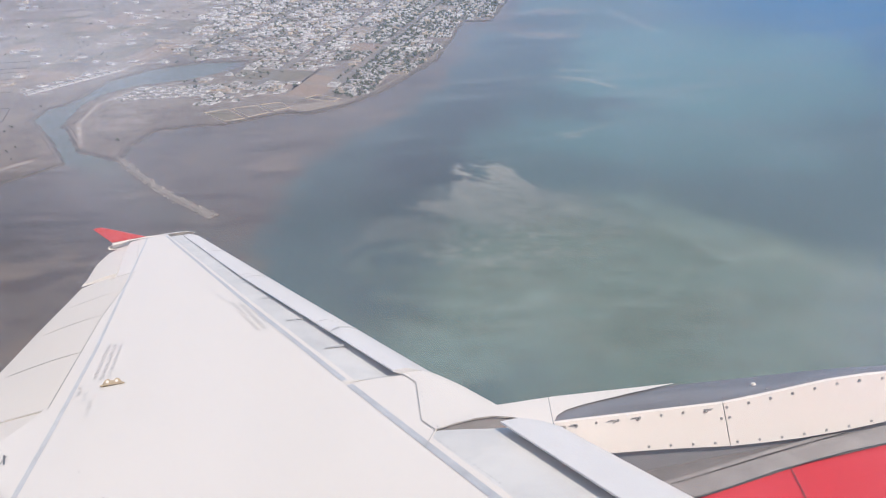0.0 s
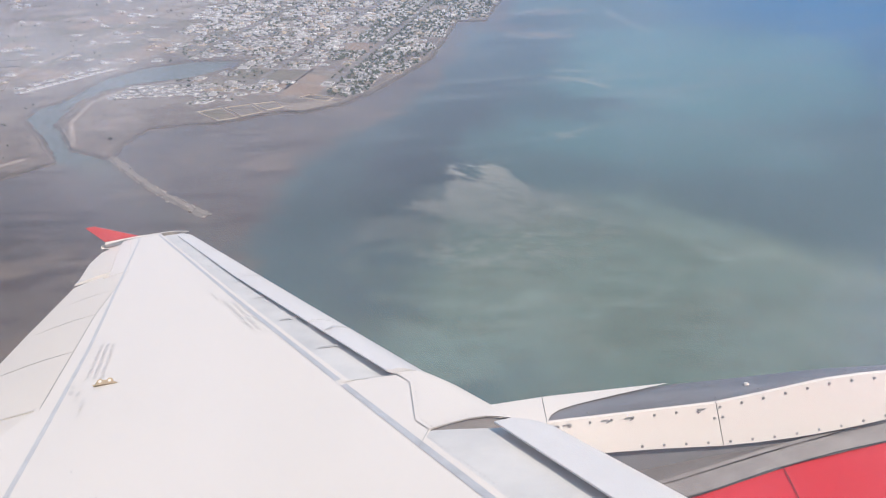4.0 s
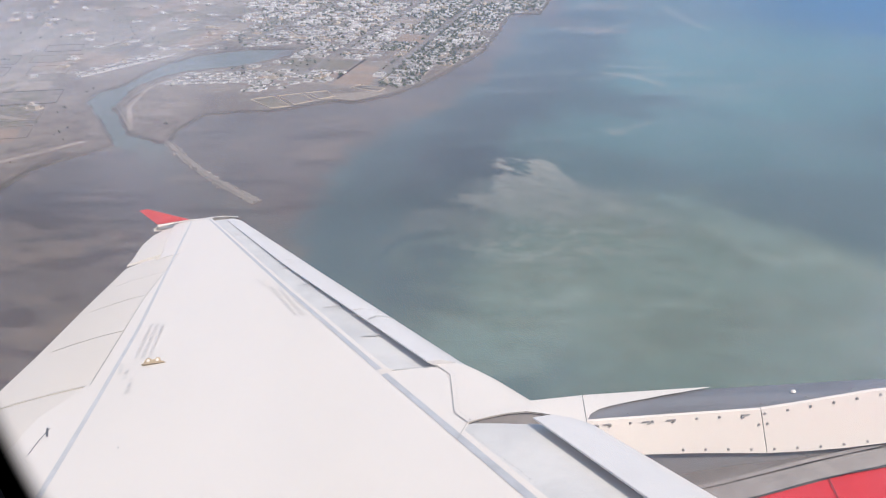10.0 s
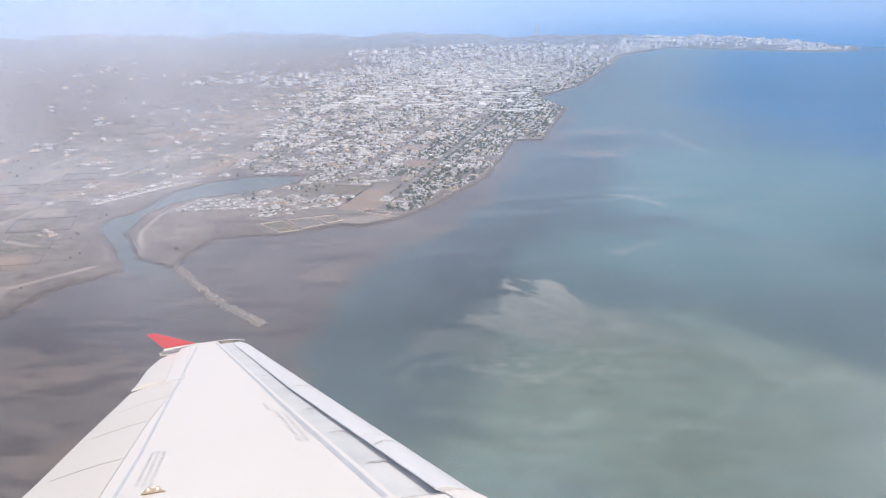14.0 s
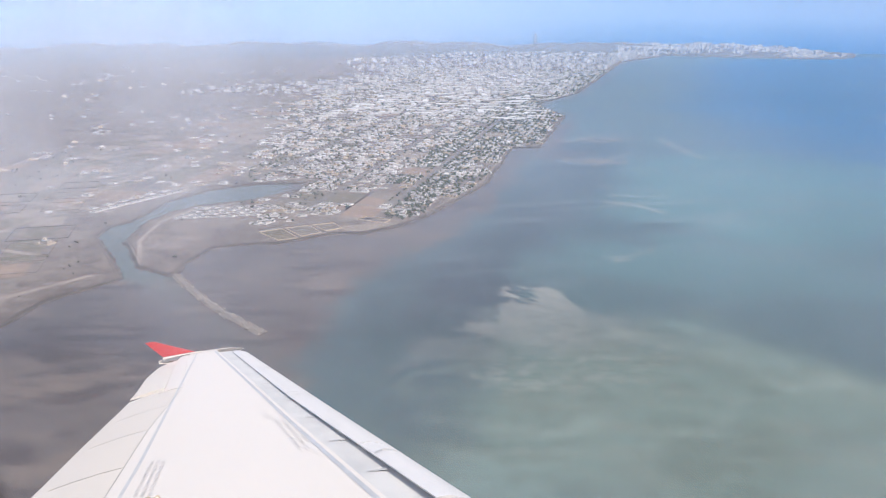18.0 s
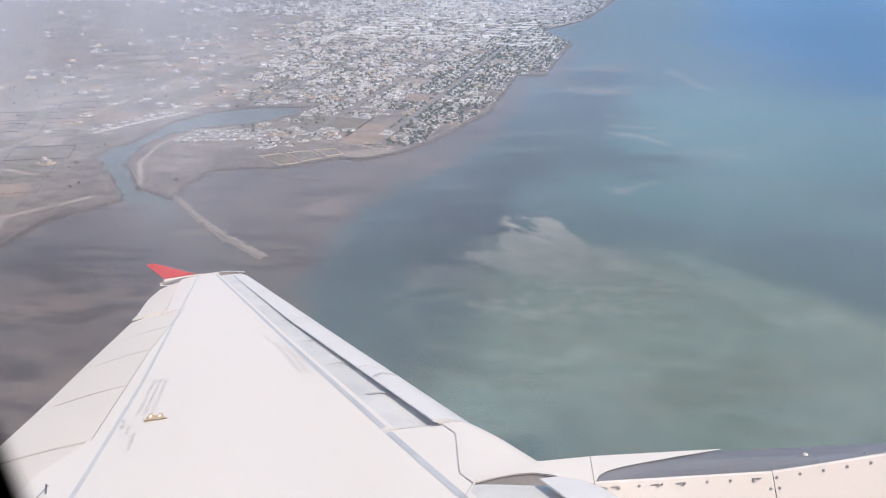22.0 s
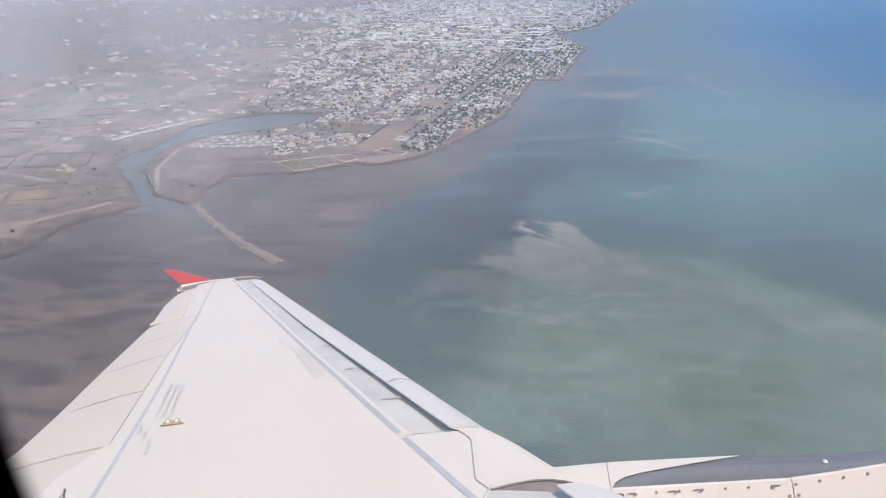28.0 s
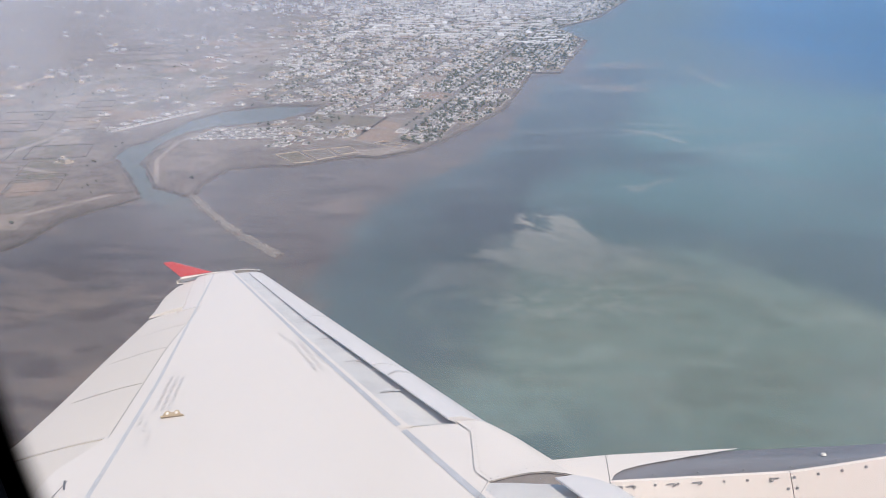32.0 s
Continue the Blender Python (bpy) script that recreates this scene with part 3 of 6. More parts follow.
def cowl_band(name, x0, x1, a0, a1, lift, mat, label, n=10, m=8):
    """A plate lying on the cowling between two angles from its top (degrees, outboard positive); the angles may change along x."""
    bm = bmesh.new()
    grid = []
    xs, rs = [s[0] for s in stations[:7]], [s[1] for s in stations[:7]]
    for i in range(n + 1):
        x = x0 + (x1 - x0) * i / n
        r = float(np.interp(x, xs, rs)) + lift
        p, q = a0(x), a1(x)
        grid.append([bm.verts.new((x, NY + r * math.sin(radians(p + (q - p) * j / m)), NZ + r * math.cos(radians(p + (q - p) * j / m)))) for j in range(m + 1)])
    for a, b in zip(grid, grid[1:]):
        for j in range(m):
            bm.faces.new((a[j], b[j], b[j + 1], a[j + 1]))
    bmesh.ops.recalc_face_normals(bm, faces=bm.faces)
    for fc in bm.faces:
        if fc.normal.z < 0:
            fc.normal_flip()
    return soften(part(name, bm, mat, cowl, label), 60)


red_edge = lerp_table([(-2.4, -31), (-1.0, -23.4), (-0.57, -18.9), (-0.3, -17), (0.0, -15.8), (2.4, -14)])
lip_edge = lerp_table([(-2.4, -24), (-1.1, -17), (-0.57, -12.1), (-0.23, -8.8), (0.1, -8), (2.4, -7)])
cowl_band("cowl_strip", -2.4, 2.4, lambda x: red_edge(x), lambda x: 30, 0.008, STRIP, "grey unpainted strip along the cowling")
cowl_band("cowl_lip", -1.9, 2.4, lambda x: lip_edge(x) - 0.7, lambda x: lip_edge(x) + 0.7, 0.020, PATCH, "raised grey sealing lip")
cowl_band("cowl_band", -2.3, 2.4, lambda x: red_edge(x) + 0.25, lambda x: lip_edge(x) - 0.7, 0.013, PATCH, "paler grey satin band beside the red paint")
cowl_band("cowl_seam", -2.3, 2.4, lambda x: red_edge(x) - 0.12, lambda x: red_edge(x) + 0.12, 0.0145, GAP, "", 14, 1)
cowl_band("cowl_seam", -0.562, -0.558, lambda x: -80, lambda x: red_edge(x), 0.006, GAP, "", 1, 24)
cowl_band("repair_patch", -0.84, -0.62, lambda x: -9.4, lambda x: -6.2, 0.011, PATCH, "paler repaired patch", 4, 2)
cowl_band("cowl_seam", -0.600, -0.596, lambda x: lip_edge(x), lambda x: 2, 0.010, GAP, "", 1, 8)

# pylon: white riveted side wall and grey metal top
crest = lerp_table([(-2.2, -1.398), (-1.58, -1.402), (-1.0, -1.43), (-0.5, -1.458), (-0.2, -1.472), (0.15, -1.507), (0.6, -1.55), (2.0, -1.68)])
shelf = lerp_table([(-2.2, -1.42), (-1.54, -1.435), (-0.79, -1.465), (-0.6, -1.455), (-0.2, -1.428), (0.1, -1.445), (0.5, -1.50), (2.0, -1.62)])


def pylon_sec(x):
    s, c = shelf(x), crest(x)
    t = min(0.10, 0.7 * max(0.0, -1.74 - x))
    return [(3.47 + t, -1.78), (3.50 + t, s), (3.56 + t * 0.8, s + 0.012), (3.66, c - 0.006), (3.78, c), (3.90, c - 0.05), (4.00, c - 0.16), (4.04, -1.85)]


bm = bmesh.new()
rings = []
for i in range(29):
    x = -2.0 + 4.0 * i / 28
    rings.append([bm.verts.new((x, y, z)) for y, z in pylon_sec(x)])
for a, b in zip(rings, rings[1:]):
    for j in range(7):
        bm.faces.new((a[j], a[j + 1], b[j + 1], b[j]))
bm.faces.new(rings[-1])
bm.faces.new(rings[0])
bmesh.ops.recalc_face_normals(bm, faces=bm.faces)
pylon = soften(part("pylon", bm, METAL, airliner, "smeared grey metal pylon ridge over the engine"), 60)


def side_plate(x0, x1, low, high, mat, label):
    bm = bmesh.new()
    n = 14
    a = []
    for i in range(n + 1):
        x = x0 + (x1 - x0) * i / n
        lo, hi = low(x), high(x)
        a.append([bm.verts.new((x, 3.462 + 0.03 * u, lo + (hi - lo) * u)) for u in (0, 0.5, 1.0)] + [bm.verts.new((x, 3.506, hi + 0.003))])
    for p, q in zip(a, a[1:]):
        for j in range(3):
            bm.faces.new((p[j], q[j], q[j + 1], p[j + 1]))
    bmesh.ops.recalc_face_normals(bm, faces=bm.faces)
    for fc in bm.faces:
        if fc.normal.y > 0.1:
            fc.normal_flip()
    ob = part("side_panel", bm, mat, pylon, label)
    s = ob.modifiers.new("thick", "SOLIDIFY")
    s.thickness, s.offset = 0.006, 1
    return ob


low_edge = lerp_table([(-2.2, -1.60), (-1.34, -1.614), (-1.1, -1.633), (-0.78, -1.667), (-0.5, -1.681), (-0.22, -1.674), (0.08, -1.650), (2.0, -1.56)])
side_plate(-1.60, -0.7825, low_edge, shelf, WHITE, "white riveted pylon panel")
side_plate(-0.7785, 1.6, low_edge, shelf, WHITE, "white riveted pylon panel")
side_plate(-1.77, -1.6035, low_edge, shelf, WHITE, "white riveted pylon panel")
for run, text in ((((-1.99, 0.5), (-1.86, 0.45), (-1.78, 0.22), (-1.73, 0.02), (-1.6035, 0.0)), "white pylon top panel"),
                  (((-1.60, 0.0), (-1.575, 0.22), (-1.53, 0.36), (-1.45, 0.48), (-1.35, 0.58), (-1.27, 0.66), (-1.2, 0.74), (-1.1, 0.83), (-1.02, 0.91), (-0.95, 0.98)), "white pylon top panel with a worn diagonal edge")):
    bm = bmesh.new()
    cap = []
    for x, u0 in run:
        s, c = shelf(x), crest(x)
        row = []
        for k in range(5):
            u = u0 + (1 - u0) * k / 4
            y = 3.49 + 0.30 * u
            z = float(np.interp(y, [3.50, 3.56, 3.66, 3.78], [s, s + 0.012, c - 0.006, c]))
            row.append(bm.verts.new((x, y, z + 0.007)))
        cap.append(row)
    for p, q in zip(cap, cap[1:]):
        for j in range(4):
            bm.faces.new((p[j], q[j], q[j + 1], p[j + 1]))
    bmesh.ops.recalc_face_normals(bm, faces=bm.faces)
    for fc in bm.faces:
        if fc.normal.z < 0:
            fc.normal_flip()
    soften(part("top_panel", bm, WHITE, pylon, text), 60)
TILT = pose(0, 0, 0, 84)
for i in range(22):
    x = -1.50 + i * 0.105
    share("bolt", bolt_mesh, pylon, Matrix.Translation((x, 3.482, shelf(x) - 0.018)) @ TILT)
    if i > 2:
        share("bolt", bolt_mesh, pylon, Matrix.Translation((x + 0.02, 3.4575, low_edge(x + 0.02) + 0.018)) @ TILT)
    if i % 2:
        share("bolt", bolt_mesh, pylon, Matrix.Translation((x, 3.54, shelf(x) + 0.014)) @ Matrix.Scale(0.8, 4))
for x in (-0.80, -0.76):
    for z in (-1.53, -1.64):
        share("bolt", bolt_mesh, pylon, Matrix.Translation((x, 3.474, z)) @ TILT)


def hook_latch(x, flip):
    """A small sprung hook: a bent rod that ends round its pin."""
    bm = bmesh.new()
    path = [(-0.034, 0.0), (0.008, 0.002), (0.017, -0.003), (0.018, -0.012), (0.010, -0.017), (0.0, -0.014)]
    prev = None
    for i, (px, pz) in enumerate(path):
        q, o = path[min(i + 1, 5)], path[max(i - 1, 0)]
        d = Vector((q[0] - o[0], q[1] - o[1])).normalized()
        ring = [bm.verts.new((px - d.y * 0.0034 * math.cos(k), -0.0034 * math.sin(k), pz + d.x * 0.0034 * math.cos(k))) for k in (0, 1.05, 2.09, 3.14, 4.19, 5.24)]
        if prev:
            for k in range(6):
                bm.faces.new((prev[k], prev[(k + 1) % 6], ring[(k + 1) % 6], ring[k]))
        else:
            bm.faces.new(ring)
        prev = ring
    bm.faces.new(prev)
    bmesh.ops.recalc_face_normals(bm, faces=bm.faces)
    ob = part("latch", bm, RIVET, pylon, "small grey hook latch")
    ob.matrix_basis = Matrix.Translation((x, 3.478, shelf(x) - 0.014)) @ Matrix.Diagonal((flip * 0.75, 0.75, 0.75, 1))


for x, flip in ((-1.56, 1), (-1.50, 1), (-1.315, 1), (-1.20, 1), (-0.86, -1)):
    hook_latch(x, flip)
bm = bmesh.new()
bmesh.ops.create_cone(bm, cap_ends=True, segments=12, radius1=0.014, radius2=0.010, depth=0.01, matrix=Matrix.Translation((-0.58, 3.66, crest(-0.58) + 0.004)))
part("vent_cap", bm, WHITE, pylon, "small white round cap")

# ---- fuselage wall and cabin window ----
FY, FZ, FR = -2.10, -0.30, 1.98
verts, faces = [], []
xs = np.linspace(-9, 9, 73)
for x in xs:
    for k in range(64):
        a = 2 * math.pi * k / 64
        verts.append((x, FY + FR * math.cos(a), FZ + FR * math.sin(a)))
for i in range(72):
    for k in range(64):
        k2 = (k + 1) % 64
        mid = (Vector(verts[i * 64 + k]) + Vector(verts[(i + 1) * 64 + k2])) / 2
        if abs(mid.x - WX) < 0.40 and abs(mid.z - WZ) < 0.42 and mid.y > FY:
            continue
        faces.append((i * 64 + k, (i + 1) * 64 + k, (i + 1) * 64 + k2, i * 64 + k2))
fuselage = raw("fuselage", verts, faces, WHITE, airliner, "white fuselage skin", True)


def window_ring(a):
    c, s = math.cos(a), math.sin(a)
    return WX + WA * math.copysign(abs(c) ** (2 / 3), c), WZ + WB * math.copysign(abs(s) ** (2 / 3), s)


bm = bmesh.new()
N = 64
loops = []
for y, grow, square in ((-0.2400, 0.0015, False), (-0.2415, 0.0, False), (-0.247, 0.005, False), (-0.256, 0.03, False), (-0.256, 0.0, True)):
    ring = []
    for k in range(N):
        a = 2 * math.pi * (k + 0.5) / N
        if square:
            c, s = math.cos(a), math.sin(a)
            f = 1 / max(abs(c), abs(s))
            p = (WX + 0.46 * c * f, WZ + 0.46 * s * f)
        else:
            p = window_ring(a)
            p = (p[0] + math.cos(a) * grow, p[1] + math.sin(a) * grow)
        ring.append(bm.verts.new((p[0], y, p[1])))
    loops.append(ring)
for a, b in zip(loops, loops[1:]):
    for k in range(N):
        bm.faces.new((a[k], a[(k + 1) % N], b[(k + 1) % N], b[k]))
bmesh.ops.recalc_face_normals(bm, faces=bm.faces)
lining = soften(part("window_surround", bm, CABIN, airliner, "cabin window surround coloured near-black as if unlit"), 30)
bm = bmesh.new()
v = box_bm(bm, WX - 0.46, WX + 0.46, -1.3, -0.2562, WZ - 0.46, WZ + 0.46)
for fc in [q for q in bm.faces if q.calc_center_median().y > -0.3]:
    bm.faces.remove(fc)
part("cabin_lining", bm, CABIN, airliner, "plain cabin lining coloured near-black as if unlit")
bm = bmesh.new()
vs = [bm.verts.new((WX + (window_ring(2 * math.pi * (k + 0.5) / N)[0] - WX) * 1.08, -0.238, WZ + (window_ring(2 * math.pi * (k + 0.5) / N)[1] - WZ) * 1.06)) for k in range(N)]
bm.faces.new(vs)
pane = part("window_pane", bm, PANE, lining, "scratched dusty acrylic window pane")
pane.visible_shadow = False

# ---- sea, land and town ----
LAND_OUTLINE = [(-2600, -500), (-1200, -100), (-700, 150), (-520, 330), (-420, 480), (-343, 578), (-336, 634), (-293, 695), (-337, 773), (-374, 834), (-375, 869),
                (-359, 893), (-351, 946), (-345, 1000), (-310, 1062), (-256, 1098), (-190, 1104), (-196, 1060), (-245, 1000), (-300, 972), (-325, 940),
                (-338, 893), (-332, 813), (-287, 728), (-247, 703), (-250, 742), (-238, 792), (-205, 806), (-174, 809), (-148, 826), (-114, 850), (-89, 846), (-53, 876), (-16, 932),
                (16, 1002), (60, 1106), (96, 1277), (119, 1399), (169, 1405), (211, 1574)]
LAND_FAR = [(275, 1825), (235, 2039), (377, 2308), (470, 2600), (640, 3150), (777, 3592), (1116, 4127), (1776, 4224), (2100, 4330), (1200, 4800), (-2600, 4800), (-4600, 1800), (-4600, -500)]
OUTLINE = [Vector(p) for p in LAND_OUTLINE + LAND_FAR]
LAND_Z = 1.6


def hash2(ix, iy, seed):
    h = (ix * 374761393 + iy * 668265263 + seed * 974634777) & 0xFFFFFFFF
    h = ((h ^ (h >> 13)) * 1274126177) & 0xFFFFFFFF
    return ((h ^ (h >> 16)) & 0xFFFF) / 65535.0


def value_noise(x, y, seed=0):
    ix, iy = np.floor(x).astype(np.int64), np.floor(y).astype(np.int64)
    fx, fy = x - ix, y - iy
    fx, fy = fx * fx * (3 - 2 * fx), fy * fy * (3 - 2 * fy)
    a, b = hash2(ix, iy, seed), hash2(ix + 1, iy, seed)
    c, d = hash2(ix, iy + 1, seed), hash2(ix + 1, iy + 1, seed)
    return (a + (b - a) * fx) * (1 - fy) + (c + (d - c) * fx) * fy


def fbm(x, y, seed=0, octaves=5):
    s, amp, tot = 0, 1.0, 0
    for o in range(octaves):
        s = s + amp * value_noise(x * 2 ** o, y * 2 ** o, seed + o)
        tot += amp
        amp *= 0.55
    return s / tot


def smooth(e0, e1, v):
    u = np.clip((v - e0) / (e1 - e0), 0, 1)
    return u * u * (3 - 2 * u)


def coast_distance(x, y, pts, closed=False):
    best = np.full(x.shape, 1e9)
    pairs = list(zip(pts, pts[1:])) + ([(pts[-1], pts[0])] if closed else [])
    for a, b in pairs:
        dx, dy = b[0] - a[0], b[1] - a[1]
        u = np.clip(((x - a[0]) * dx + (y - a[1]) * dy) / (dx * dx + dy * dy), 0, 1)
        best = np.minimum(best, np.hypot(x - a[0] - u * dx, y - a[1] - u * dy))
    return best


def inside(x, y, pts):
    res = np.zeros(x.shape, bool)
    for (x0, y0), (x1, y1) in zip(pts, pts[1:] + pts[:1]):
        if y0 == y1:
            continue
        hit = ((y0 > y) != (y1 > y)) & (x < (x1 - x0) * (y - y0) / (y1 - y0) + x0)
        res ^= hit
    return res


def blob(x, y, cx, cy, rx, ry, turn, rough, seed):
    c, s = math.cos(radians(turn)), math.sin(radians(turn))
    u, v = ((x - cx) * c + (y - cy) * s) / rx, (-(x - cx) * s + (y - cy) * c) / ry
    d = np.hypot(u, v) + rough * (fbm((x * c + y * s) / rx * 2.2, (y * c - x * s) / ry * 2.2, seed) - 0.5) * 2
    return 1 - smooth(0.55, 1.15, d)


# the sea: one sheet of rings, its bed seen through the water as colour
az = np.radians(np.concatenate([np.linspace(-180, -50, 24, endpoint=False), np.linspace(-50, 50, 820), np.linspace(50, 180, 25)[1:]]))
rr = np.concatenate([[1.0, 60, 130], np.geomspace(200, 290, 30, endpoint=False), np.geomspace(290, 1100, 300, endpoint=False), np.geomspace(1100, 4850, 120)])
A, Rr = np.meshgrid(az, rr)
X, Y = Rr * np.sin(A), Rr * np.cos(A)
LP = [tuple(p) for p in OUTLINE]
dist = coast_distance(X, Y, LP[:-4])
warp = (fbm(X / 60, Y / 60, 3) - 0.5) * 50
big = fbm(X / 170, Y / 110, 11)
streak = fbm((X * 0.97 + Y * 0.24) / 130, (Y * 0.97 - X * 0.24) / 16, 21)
mud_edge = coast_distance(X, Y, [(-120, -200), (-112, 350), (-92, 600), (-62, 720), (6, 838), (70, 1000)])
left_of = X < np.interp(Y, [-200, 350, 600, 720, 838, 1000], [-120, -112, -92, -62, 6, 70])
signed = np.where(left_of, -mud_edge, mud_edge) + warp * 0.7
mud = 1 - smooth(-17, 15, signed + (fbm(X / 14, Y / 9, 5) - 0.5) * 26)
mud = np.maximum(mud, (1 - smooth(12, 52, dist + warp * 0.5)) * np.where(Y < 1700, 1, 0.4))
mud = np.maximum(mud, 0.6 * blob(X, Y, 150, 1330, 120, 40, 15, 0.4, 31))
channel = 1 - smooth(6, 26, coast_distance(X, Y, [(-355, 860), (-345, 800), (-300, 735), (-262, 690), (-205, 612), (-150, 552), (-90, 480)]) + warp * 0.12)
channel = channel * (0.22 + 0.78 * smooth(640, 720, Y))
inlet = inside(X, Y, [(-400, 690), (-270, 690), (-200, 1150), (-400, 1150)])
wx, wy = X + (fbm(X / 45, Y / 45, 101) - 0.5) * 60, Y + (fbm(X / 45, Y / 45, 103) - 0.5) * 60
weed = 0.95 * (1 - smooth(18, 62, coast_distance(wx, wy, [(-20, 430), (2, 600), (26, 730), (75, 830), (120, 960)])))
weed = np.maximum(weed, 0.8 * (1 - smooth(30, 105, coast_distance(wx, wy, [(75, 830), (135, 1000), (200, 1230), (260, 1420)]))))
weed = np.maximum(weed, 0.55 * blob(wx, wy, 185, 860, 85, 60, 20, 0.5, 47))
weed = np.maximum(weed, 0.7 * (1 - smooth(14, 62, coast_distance(wx, wy, [(-75, 300), (-58, 560), (-26, 700), (40, 830)]))))
weed = weed * (0.45 + 0.55 * smooth(470, 660, Y))
weed = weed * (0.75 + 0.5 * fbm(X / 22, Y / 12, 105))
rag = (fbm((X * 0.8 - Y * 0.6) / 40, (Y * 0.8 + X * 0.6) / 5, 107) - 0.5) * 30
sx, sy = X + (wx - X) * 0.45 + rag * 0.5, Y + (wy - Y) * 0.45 - rag * 0.8
fine = fbm((X * 0.8 - Y * 0.6) / 15, (Y * 0.8 + X * 0.6) / 5, 109)
SHOAL = [(57, 676), (63, 643), (71, 651), (79, 690), (106, 660), (124, 594), (118, 556), (48, 545), (4, 578), (42, 600)]
into = np.where(inside(sx, sy, SHOAL), coast_distance(sx, sy, SHOAL, True), 0)
shoal = smooth(0, 7, into) * (0.40 + 0.6 * np.exp(-np.hypot(X - 76, Y - 655) / 48)) * (0.45 + 0.95 * fine)
shoal = np.maximum(shoal, 0.95 * smooth(0.50, 0.60, fine) * blob(X, Y, 72, 664, 22, 26, -30, 0.2, 54))
shoal = np.maximum(shoal, 0.34 * blob(sx, sy, 92, 575, 80, 52, -10, 0.5, 50) * (0.4 + 1.1 * fine))
shoal = np.maximum(shoal, 0.22 * blob(wx, wy, -5, 535, 44, 30, 10, 0.6, 49) * (0.3 + 1.2 * fine))
speck = smooth(0.50, 0.66, fbm(X / 7, Y / 4, 111)) * smooth(0.35, 0.6, fbm(X / 60, Y / 40, 112))
shoal = np.maximum(shoal, 0.45 * speck * blob(sx, sy, 88, 520, 95, 70, -15, 0.5, 53))
shoal = np.maximum(shoal, 0.5 * blob(X, Y, 176, 755, 12, 6, 20, 0.3, 55))
shoal = np.maximum(shoal, 0.5 * blob(X, Y, 236, 980, 40, 5, -32, 0.5, 57) + 0.35 * blob(X, Y, 258, 1075, 60, 6, -20, 0.5, 58))
shoal = np.maximum(shoal, 0.30 * smooth(0.60, 0.8, streak) * blob(X, Y, 260, 1100, 260, 260, 0, 0.3, 59))
clump = blob(wx, wy, 30, 668, 46, 46, 20, 0.5, 65) * (0.6 + 0.8 * fbm(X / 10, Y / 7, 66))
teal = np.maximum(blob(wx, wy, 225, 530, 90, 26, -62, 0.4, 67), blob(wx, wy, 15, 365, 60, 30, 10, 0.5, 68)) * (0.6 + 0.7 * fbm(X / 30, Y / 12, 69))
for line, wide, much in (([(166, 762), (184, 764), (212, 792)], 5, 0.5), ([(220, 1038), (256, 1030), (297, 1036)], 7, 0.6), ([(206, 1003), (239, 990), (266, 944)], 8, 0.75),
                         ([(408, 1506), (414, 1411), (424, 1310)], 16, 0.35), ([(180, 1490), (247, 1485), (301, 1552), (360, 1574)], 9, 0.6), ([(317, 1354), (235, 1243), (190, 1280)], 8, 0.5),
                         ([(150, 1310), (190, 1330)], 12, 0.5), ([(300, 905), (380, 890)], 7, 0.3), ([(420, 1010), (540, 985)], 8, 0.3)):
    shoal = np.maximum(shoal, much * (1 - smooth(0.1, 1.0, coast_distance(sx * 0.5 + X * 0.5, sy * 0.5 + Y * 0.5, line) / wide)) * (0.5 + fine))
lightband = np.zeros_like(X)
for line, wide in (([(150, 575), (205, 522), (262, 466), (300, 440)], 22), ([(60, 400), (110, 392), (170, 440)], 14), ([(0, 440), (40, 420), (95, 425)], 12), ([(-30, 480), (10, 500), (60, 480)], 14)):
    lightband = np.maximum(lightband, (1 - smooth(0.1, 1.0, coast_distance(wx, wy, line) / wide)) * (0.4 + 0.8 * fbm(X / 16, Y / 7, 121)))
olive = np.maximum(blob(wx, wy, 175, 405, 70, 36, 20, 0.5, 122), 0.8 * blob(wx, wy, 75, 450, 44, 26, -20, 0.5, 123))
sandspit = np.maximum(blob(X, Y, 300, 1500, 85, 32, 20, 0.5, 61), 0.8 * blob(X, Y, 250, 1280, 60, 20, -10, 0.6, 63))
deep = smooth(560, 1250, X * 0.75 + Y * 0.35 + warp * 2.5) * smooth(150, 500, dist)
pale = np.maximum(blob(X, Y, 420, 1060, 210, 340, -30, 0.45, 71), 0.55 * blob(X, Y, 260, 760, 190, 130, -35, 0.5, 72)) * (0.8 + 0.35 * fbm((X + Y * 0.4) / 120, Y / 40, 74))
green = blob(X, Y, 150, 430, 190, 170, 0, 0.4, 73)


def tone(col, k, c):
    return col * (1 - k[..., None]) + np.array(c) * k[..., None]


bed = np.ones(X.shape + (3,)) * np.array((0.070, 0.104, 0.107))
bed = tone(bed, 0.88 * deep, (0.010, 0.090, 0.205))
bed = tone(bed, np.clip(0.62 * pale, 0, 1), (0.086, 0.172, 0.172))
bed = tone(bed, 0.80 * green, (0.122, 0.163, 0.136))
bed = tone(bed, 0.7 * np.clip(teal, 0, 1), (0.140, 0.190, 0.172))
bed = tone(bed, 0.22 * np.clip(olive, 0, 1), (0.098, 0.108, 0.084))
bed = tone(bed, 0.60 * np.clip(lightband, 0, 1), (0.150, 0.190, 0.165))
bed = tone(bed, weed, (0.052, 0.066, 0.071))
bed = tone(bed, 0.75 * np.clip(clump, 0, 1), (0.048, 0.060, 0.066))
bed = tone(bed, np.clip(shoal, 0, 1) * 0.85, (0.250, 0.246, 0.218))
bed = tone(bed, 0.38 * smooth(0.42, 0.70, fbm(X / 26, Y / 11, 81)) * green, (0.086, 0.106, 0.086))
